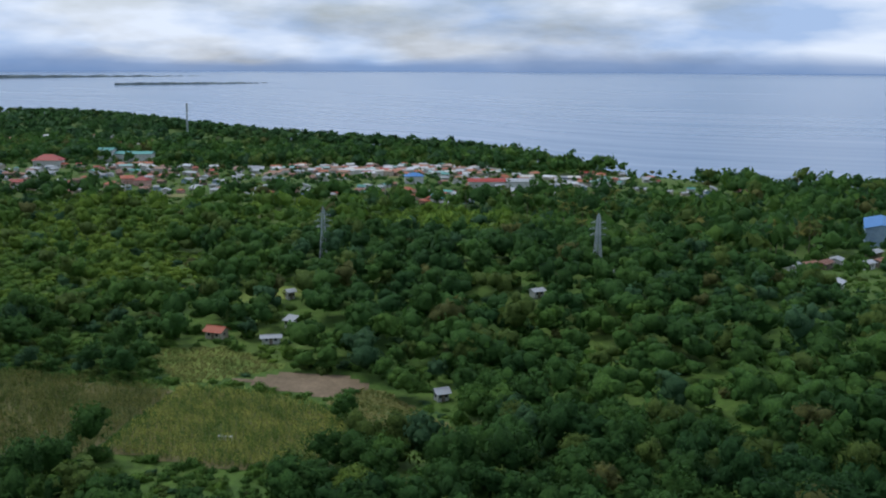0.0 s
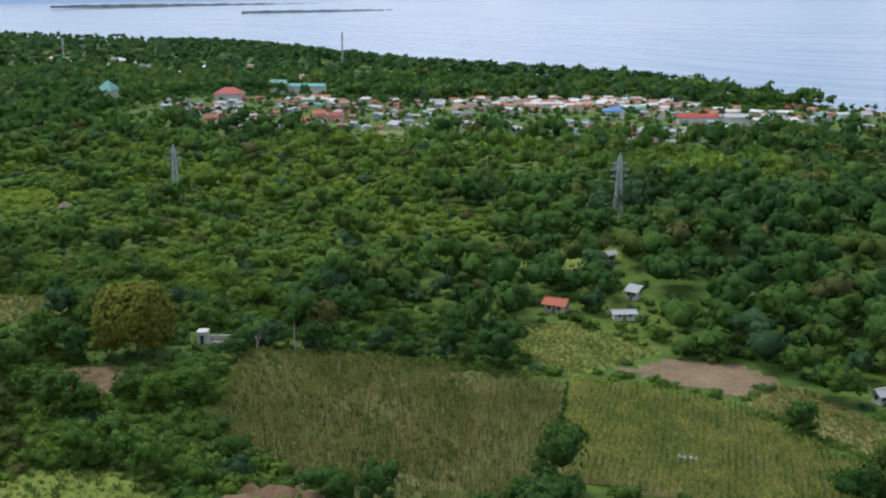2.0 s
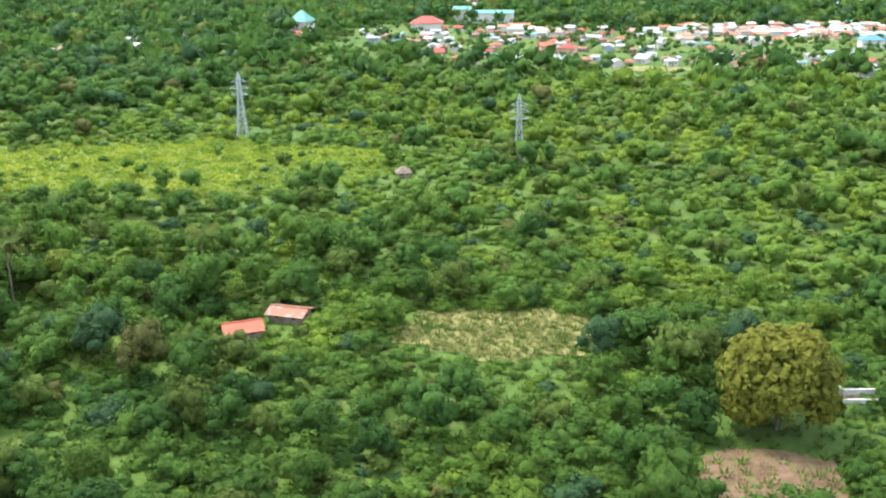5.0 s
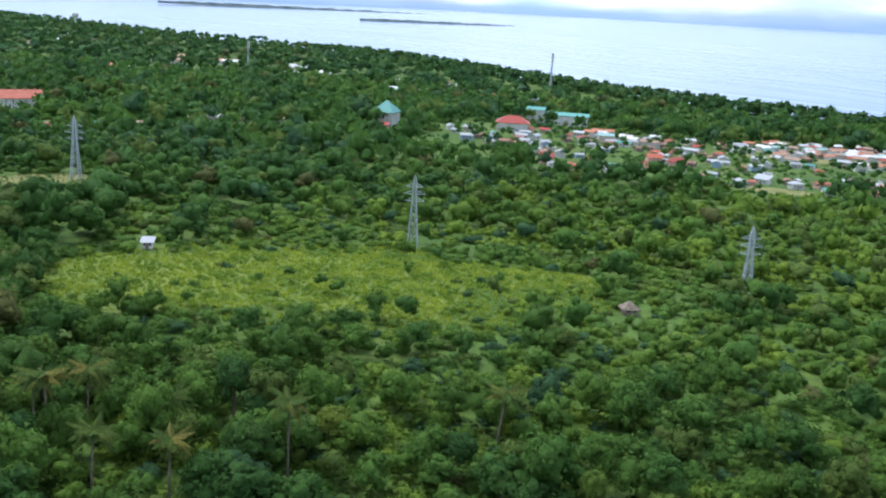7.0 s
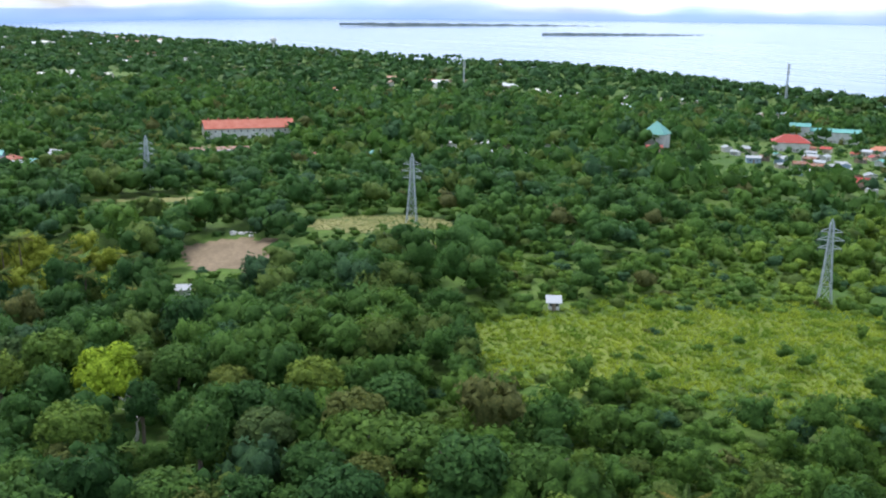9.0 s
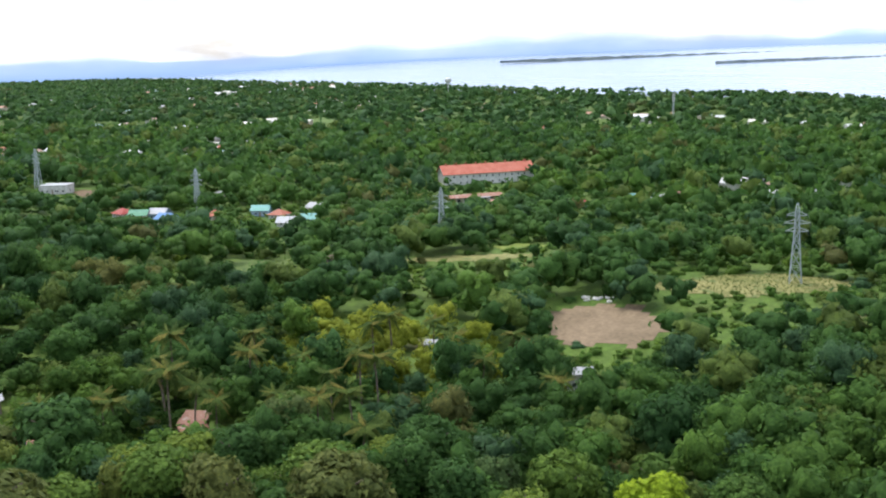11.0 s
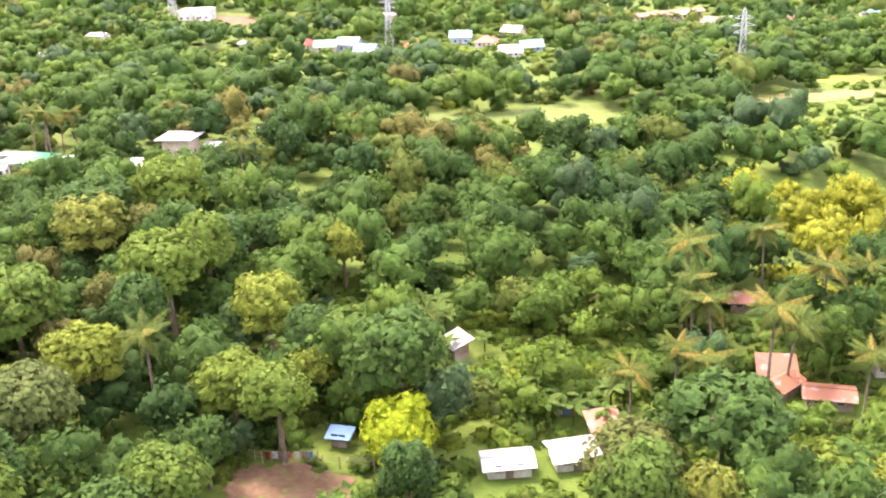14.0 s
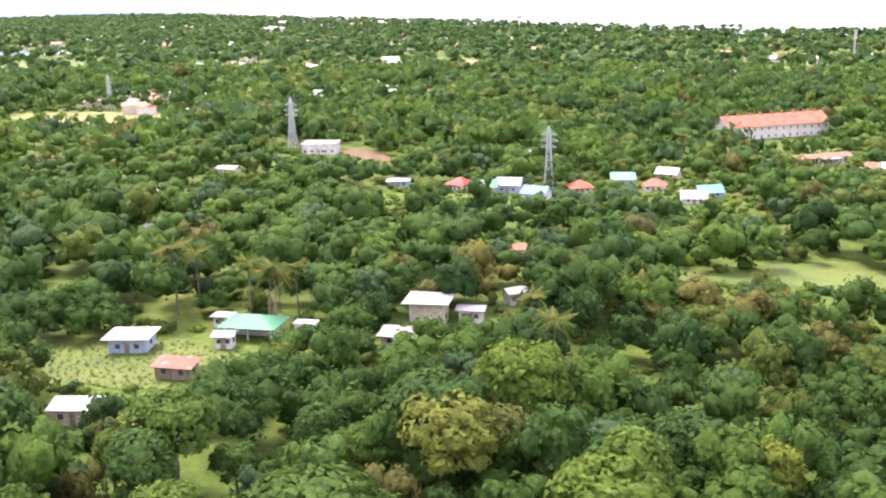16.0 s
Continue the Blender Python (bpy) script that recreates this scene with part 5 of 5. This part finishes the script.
gather("undergrowth", near_crowns, rows[~large], leaf_mass, "dense green shrubs close below", "shrubs")
gather("young_trees", tall_crowns, rows[large], leaf_mass, "crowded leafy young trees with lumpy crowns", "trees")

# low bushes fill the ground between the shrubs
low_crowns = [crown(80 + k, 5, 44, 0.23, 0.6 + 0.1 * (k % 3), 2) for k in range(8)]
x, y = jitter(-600, -60, 95, 310, 3.1)
village = ((x + 512) / 62) ** 2 + ((y - 274) / 34) ** 2 < 1
slope = (x > -335) & (x < -70) & (y < 290)
ok = density(x, y, True) & (near_path(x, y) < 190) & in_reach(x, y) & free(x, y, -0.6) & ~inside(GRASSY, x, y) & ~inside(YELLOW, x, y)
ok &= (village & (rng.rand(len(x)) < 0.85)) | (slope & (rng.rand(len(x)) < 0.6))
rows, _ = plant(x[ok], y[ok], np.zeros(ok.sum()), 0.8)
rows[:, 3] = np.maximum(rows[:, 3], 1.2)
gather("low_bushes", low_crowns, rows, leaf_mass, "low light green bushes filling gaps between trees", "bushes")

x, y = jitter(-1050, 330, 180, 640, 4.4)
d = near_path(x, y)
w = wooded(x, y)
ok = density(x, y, False) & (d >= 190) & (d < 380) & in_reach(x, y) & free(x, y) & clear_of_trees(x, y, 2)
thin = inside(GRASSY, x, y) | inside(YELLOW, x, y)
ok &= np.where(thin, rng.rand(len(x)) < np.where(inside(YELLOW, x, y), 0.42, 0.8), rng.rand(len(x)) < 0.98 - 0.42 * w)
rows, _ = plant(x[ok], y[ok], w[ok], 1.12)
rows[inside(GRASSY, rows[:, 0], rows[:, 1]), 3] *= 0.72
rows[inside(YELLOW, rows[:, 0], rows[:, 1]), 3] *= 0.75
gather("woodland", mid_crowns, rows, leaf_mass, "green woodland of trees and scrub on the slopes", "woodland")

x, y = jitter(-1500, 620, 250, 1150, 6.6)
d = near_path(x, y)
w = wooded(x, y)
in_town = (x > -330) & (x < 190) & (y > 600) & (y < 800)
ok = density(x, y, False) & (d >= 380) & (d < 900) & in_reach(x, y) & free(x, y, 1.0) & (rng.rand(len(x)) < np.where(in_town, 0.66, 0.97 - 0.3 * w))
rows, _ = plant(x[ok], y[ok], np.maximum(w[ok], 0.35), 1.45)
rows[:, 3] = np.where((rows[:, 0] > -330) & (rows[:, 0] < 190) & (rows[:, 1] > 600) & (rows[:, 1] < 800), np.minimum(rows[:, 3] * 0.6, 2.5), rows[:, 3])
gather("far_woodland", far_crowns, rows, leaf_mass, "dark green woodland round the town", "woodland")

x, y = jitter(-3600, 900, 500, 3200, 17)
x2, y2 = jitter(-1300, 500, 600, 1700, 7)          # a closer belt of trees along the shore
belt = offshore(x2, y2) > -60
x, y = np.r_[x, x2[belt]], np.r_[y, y2[belt]]
d = near_path(x, y)
ok = density(x, y, False) & (d >= 900) & in_reach(x, y) & (free(x, y, 8) | ((offshore(x, y) > -110) & free(x, y, 2))) & ((rng.rand(len(x)) < 0.82) | (offshore(x, y) > -90))
ok &= (patchy(x, y, 260, 12) < 0.75) | (offshore(x, y) > -220)
rows, _ = plant(x[ok], y[ok], np.full(ok.sum(), 0.8), 2.3)
rows[:, 3] = np.minimum(rows[:, 3], np.where(offshore(rows[:, 0], rows[:, 1]) > -110, 5.5, 7.5))
# distance haze painted into the tints: each is mixed towards blue
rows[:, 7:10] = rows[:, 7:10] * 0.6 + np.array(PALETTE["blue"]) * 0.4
gather("distant_woodland", rim_crowns, rows, leaf_mass, "dark distant woods with painted blue haze, reaching to the shore", "woodland")

# the woods go on behind the flight line
x, y = jitter(-760, 160, -160, 240, 10)
ok = density(x, y, False) & ~in_reach(x, y)
rows, _ = plant(x[ok], y[ok], np.full(ok.sum(), 0.7), 1.5)
gather("rear_woodland", rim_crowns, rows, leaf_mass, "green woodland on the near slope", "woodland")

# hedges along the maize fields
hx = np.concatenate([np.linspace(-65.8, -62.6, 70) + rng.randn(70) * 0.25, np.linspace(-100, -66, 60) + rng.randn(60), np.linspace(-30, -8, 60) + rng.randn(60) * 0.7, rng.uniform(-66, -30, 60)])
hy = np.concatenate([np.linspace(176, 224, 70), np.linspace(233, 228, 60) + rng.randn(60) * 1.6, np.linspace(219, 190, 60) + rng.randn(60) * 0.8, rng.uniform(157, 168, 60)])
rows, _ = plant(hx, hy, np.full(len(hx), 0.0), 0.62)
rows[:70, 3] *= 0.55
rows[:70, 7:10] = PALETTE["mid"]
gather("hedge", near_crowns, rows, leaf_mass, "unclipped green hedge between the maize fields", "hedge")


# maize: a stalk and bent leaves for each plant
def maize(poly, label, tint, gap):
    r = np.random.RandomState(len(poly) + int(gap * 100))
    gx, gy = jitter(min(p[0] for p in poly), max(p[0] for p in poly), min(p[1] for p in poly), max(p[1] for p in poly), 0.62)
    gx = np.round((gx - gy * 0.18) / 1.05) * 1.05 + r.normal(0, 0.22 if gap < 0.8 else 0.12, len(gx)) + gy * 0.18
    ok = inside(poly, gx, gy) & (r.rand(len(gx)) < gap + (0.3 * patchy(gx, gy, 22, 30) if gap < 0.8 else 0))
    gx, gy = gx[ok], gy[ok]
    n = len(gx)
    v, f = [], []
    for k in range(4):
        a = k * 1.57
        c, s = math.cos(a), math.sin(a)
        h = 0.5 + 0.28 * k
        b0 = len(v)
        v += [(-0.06 * s, 0.06 * c, h), (0.06 * s, -0.06 * c, h), (0.42 * c + 0.08 * s, 0.42 * s - 0.08 * c, h + 0.42), (0.42 * c - 0.08 * s, 0.42 * s + 0.08 * c, h + 0.42), (0.85 * c, 0.85 * s, h + 0.1)]
        f += [(b0, b0 + 1, b0 + 2), (b0, b0 + 2, b0 + 3), (b0 + 3, b0 + 2, b0 + 4)]
    b0 = len(v)
    v += [(-0.05, 0, 0), (0.05, 0, 0), (0, 0, 2.3)]
    f += [(b0, b0 + 1, b0 + 2)]
    cv, cf = np.array(v), np.array(f)
    shade = np.clip(0.45 + 0.3 * patchy(gx, gy, 16, 31) + r.randn(n) * 0.36, 0, 1)[:, None]
    col = np.array(tint[0]) * (1 - shade) + np.array(tint[1]) * shade
    rows = np.c_[gx, gy, ground_z(gx, gy) + 0.1, r.uniform(0.7, 1.1, n), np.ones(n), r.uniform(0, 6.28, n), np.zeros(n), col]
    gather("maize", [(cv, cf)], rows, leaf_mass, label, "maize")


maize(CORN_A, "ripening maize plants, sparse and brownish green", ((0.07, 0.105, 0.024), (0.19, 0.19, 0.056)), 0.72)
maize(CORN_B, "green and yellowing maize plants in rows", ((0.07, 0.14, 0.024), (0.33, 0.34, 0.08)), 0.85)


# tufts of tall grass on the open ground
def tufts(polys, step, label, low, high, size):
    V = []
    for poly in polys:
        gx, gy = jitter(min(p[0] for p in poly), max(p[0] for p in poly), min(p[1] for p in poly), max(p[1] for p in poly), step)
        k = inside(poly, gx, gy)
        V.append(np.c_[gx[k], gy[k]])
    xy = np.concatenate(V)
    v, f = [], []
    for k in range(6):
        a = k * 1.05
        c, s = math.cos(a), math.sin(a)
        b0 = len(v)
        v += [(0.12 * c - 0.16 * s, 0.12 * s + 0.16 * c, 0), (0.12 * c + 0.16 * s, 0.12 * s - 0.16 * c, 0), (0.75 * c, 0.75 * s, 0.75)]
        f += [(b0, b0 + 1, b0 + 2)]
    n = len(xy)
    shade = np.clip(0.5 + 0.5 * patchy(xy[:, 0], xy[:, 1], 14, 33) + rng.randn(n) * 0.2, 0, 1)[:, None]
    col = np.array(low) * (1 - shade) + np.array(high) * shade
    rows = np.c_[xy, ground_z(xy[:, 0], xy[:, 1]) + 0.05, rng.uniform(0.5, 1.3, n) * size, np.full(n, 0.8), rng.uniform(0, 6.28, n), np.zeros(n), col]
    gather("tall_grass", [(np.array(v), np.array(f))], rows, leaf_mass, label, "grass")


tufts([PASTURE, TOPGRASS, STRIP], 0.9, "tall pale grass with seed heads", (0.10, 0.13, 0.03), (0.26, 0.25, 0.09), 0.9)
tufts([GRASSY, YELLOW], 1.5, "yellow-green tall grass among shrubs", (0.115, 0.2, 0.018), (0.29, 0.36, 0.034), 1.2)
tufts([[(-345, 150), (-80, 150), (-80, 260), (-345, 275)]], 2.3, "knee-high grass between the bushes", (0.055, 0.12, 0.022), (0.11, 0.17, 0.03), 1.3)
tufts([MANGO_EARTH], 1.3, "thin grass on bare earth", (0.07, 0.12, 0.02), (0.15, 0.17, 0.04), 0.8)
tufts([YARD_B, KNOLL, SLOPE], 1.1, "green tufted grass", (0.07, 0.11, 0.026), (0.12, 0.145, 0.038), 0.6)


# coconut palms
def palm_mould(height, seed, label):
    t = thing("coconut_palm", label, "palm tree", pose(0, 0, 0), "coconut palms")
    r = random.Random(seed)
    bend = r.uniform(0.3, 1.0)
    pts = [(bend * (k / 6) ** 2, 0, height * k / 6 - (0.4 if k == 0 else 0)) for k in range(7)]
    part("trunk", tube(bmesh.new(), pts, [0.24, 0.19, 0.17, 0.16, 0.15, 0.14, 0.13]), bark, t)
    base = Vector(pts[-1])
    shared = []
    for kind in range(3):
        bm = bmesh.new()
        L, droop = 3.4, (0.3, 0.9, 1.6)[kind]
        n = 9
        spine = []
        for k in range(n + 1):
            u = k / n
            spine.append(Vector((L * u * (1 - 0.12 * droop * u), 0, (1.5 - 0.9 * kind) * u - droop * 1.5 * u * u)))
        tube(bm, spine, [0.05 * (1 - 0.8 * k / n) for k in range(n + 1)], 4)
        for k in range(1, n + 1):
            u = k / n
            wl_ = 0.85 * math.sin(math.pi * min(u * 0.85 + 0.15, 1)) + 0.15
            for sgn in (-1, 1):
                for h in (0, 0.5):
                    p = spine[k] * (1 - h) + spine[k - 1] * h
                    tip = p + Vector((0.3, sgn * wl_ * 0.8, -0.62 * wl_ - 0.1 * kind))
                    vs = [bm.verts.new(p + Vector((-0.17, 0, 0))), bm.verts.new(p + Vector((0.17, 0, 0.0))), bm.verts.new(tip)]
                    bm.faces.new(vs if sgn > 0 else vs[::-1])
        me = bpy.data.meshes.new("frond")
        bm.to_mesh(me)
        bm.free()
        me.materials.append(leaf_palm)
        shared.append(me)
    for k in range(15):
        part("frond", shared[k % 3], leaf_palm, t, at=pose(base.x, base.y, base.z, 0, 0, k * 137.5 + r.uniform(-12, 12)))
    return t


palms = [palm_mould(11.5, 1, "coconut palm with a slender trunk and drooping fronds"), palm_mould(8.5, 2, "young coconut palm with arching fronds")]
for k, (x, y) in enumerate(PALM_SPOTS):
    m = at(x, y, r.uniform(0, 360))
    if k < 2:
        ob = palms[k]
        ob.matrix_basis = m
    else:
        ob = copy_thing(palms[0 if k % 3 else 1], m)
    s = r.uniform(0.8, 1.2)
    ob.scale = (s, s, s)


# banana plants
def banana_mould():
    t = thing("banana_plant", "banana plant with broad pale green leaves", "banana plant", pose(0, 0, 0), "banana plants")
    part("stem", tube(bmesh.new(), [(0, 0, -0.3), (0, 0, 1.2), (0.05, 0, 2.4)], [0.16, 0.13, 0.09], 6), leaf_banana, t)
    bm = bmesh.new()
    n, ring = 6, []
    for k in range(n + 1):
        u = k / n
        wd = 0.34 * math.sin(math.pi * min(0.08 + u * 0.92, 1)) ** 0.6 + 0.02
        c = Vector((2.1 * u, 0, 1.5 * u - 1.5 * u * u))
        ring.append([bm.verts.new(c + Vector((0, -wd, -0.12))), bm.verts.new(c), bm.verts.new(c + Vector((0, wd, -0.12)))])
    for a, c in zip(ring, ring[1:]):
        for i in (0, 1):
            bm.faces.new((a[i], c[i], c[i + 1], a[i + 1]))
    me = bpy.data.meshes.new("leaf")
    bm.to_mesh(me)
    bm.free()
    me.materials.append(leaf_banana)
    for k in range(8):
        part("leaf", me, leaf_banana, t, at=pose(0.04, 0, 2.3, 0, -25 + 9 * (k % 4), k * 137.5))
    return t


ban = banana_mould()
for k, (x, y) in enumerate(BANANA_SPOTS):
    m = at(x, y, r.uniform(0, 360))
    ob = copy_thing(ban, m) if k else ban
    ob.matrix_basis = m
    s = r.uniform(0.85, 1.35)
    ob.scale = (s, s, s)
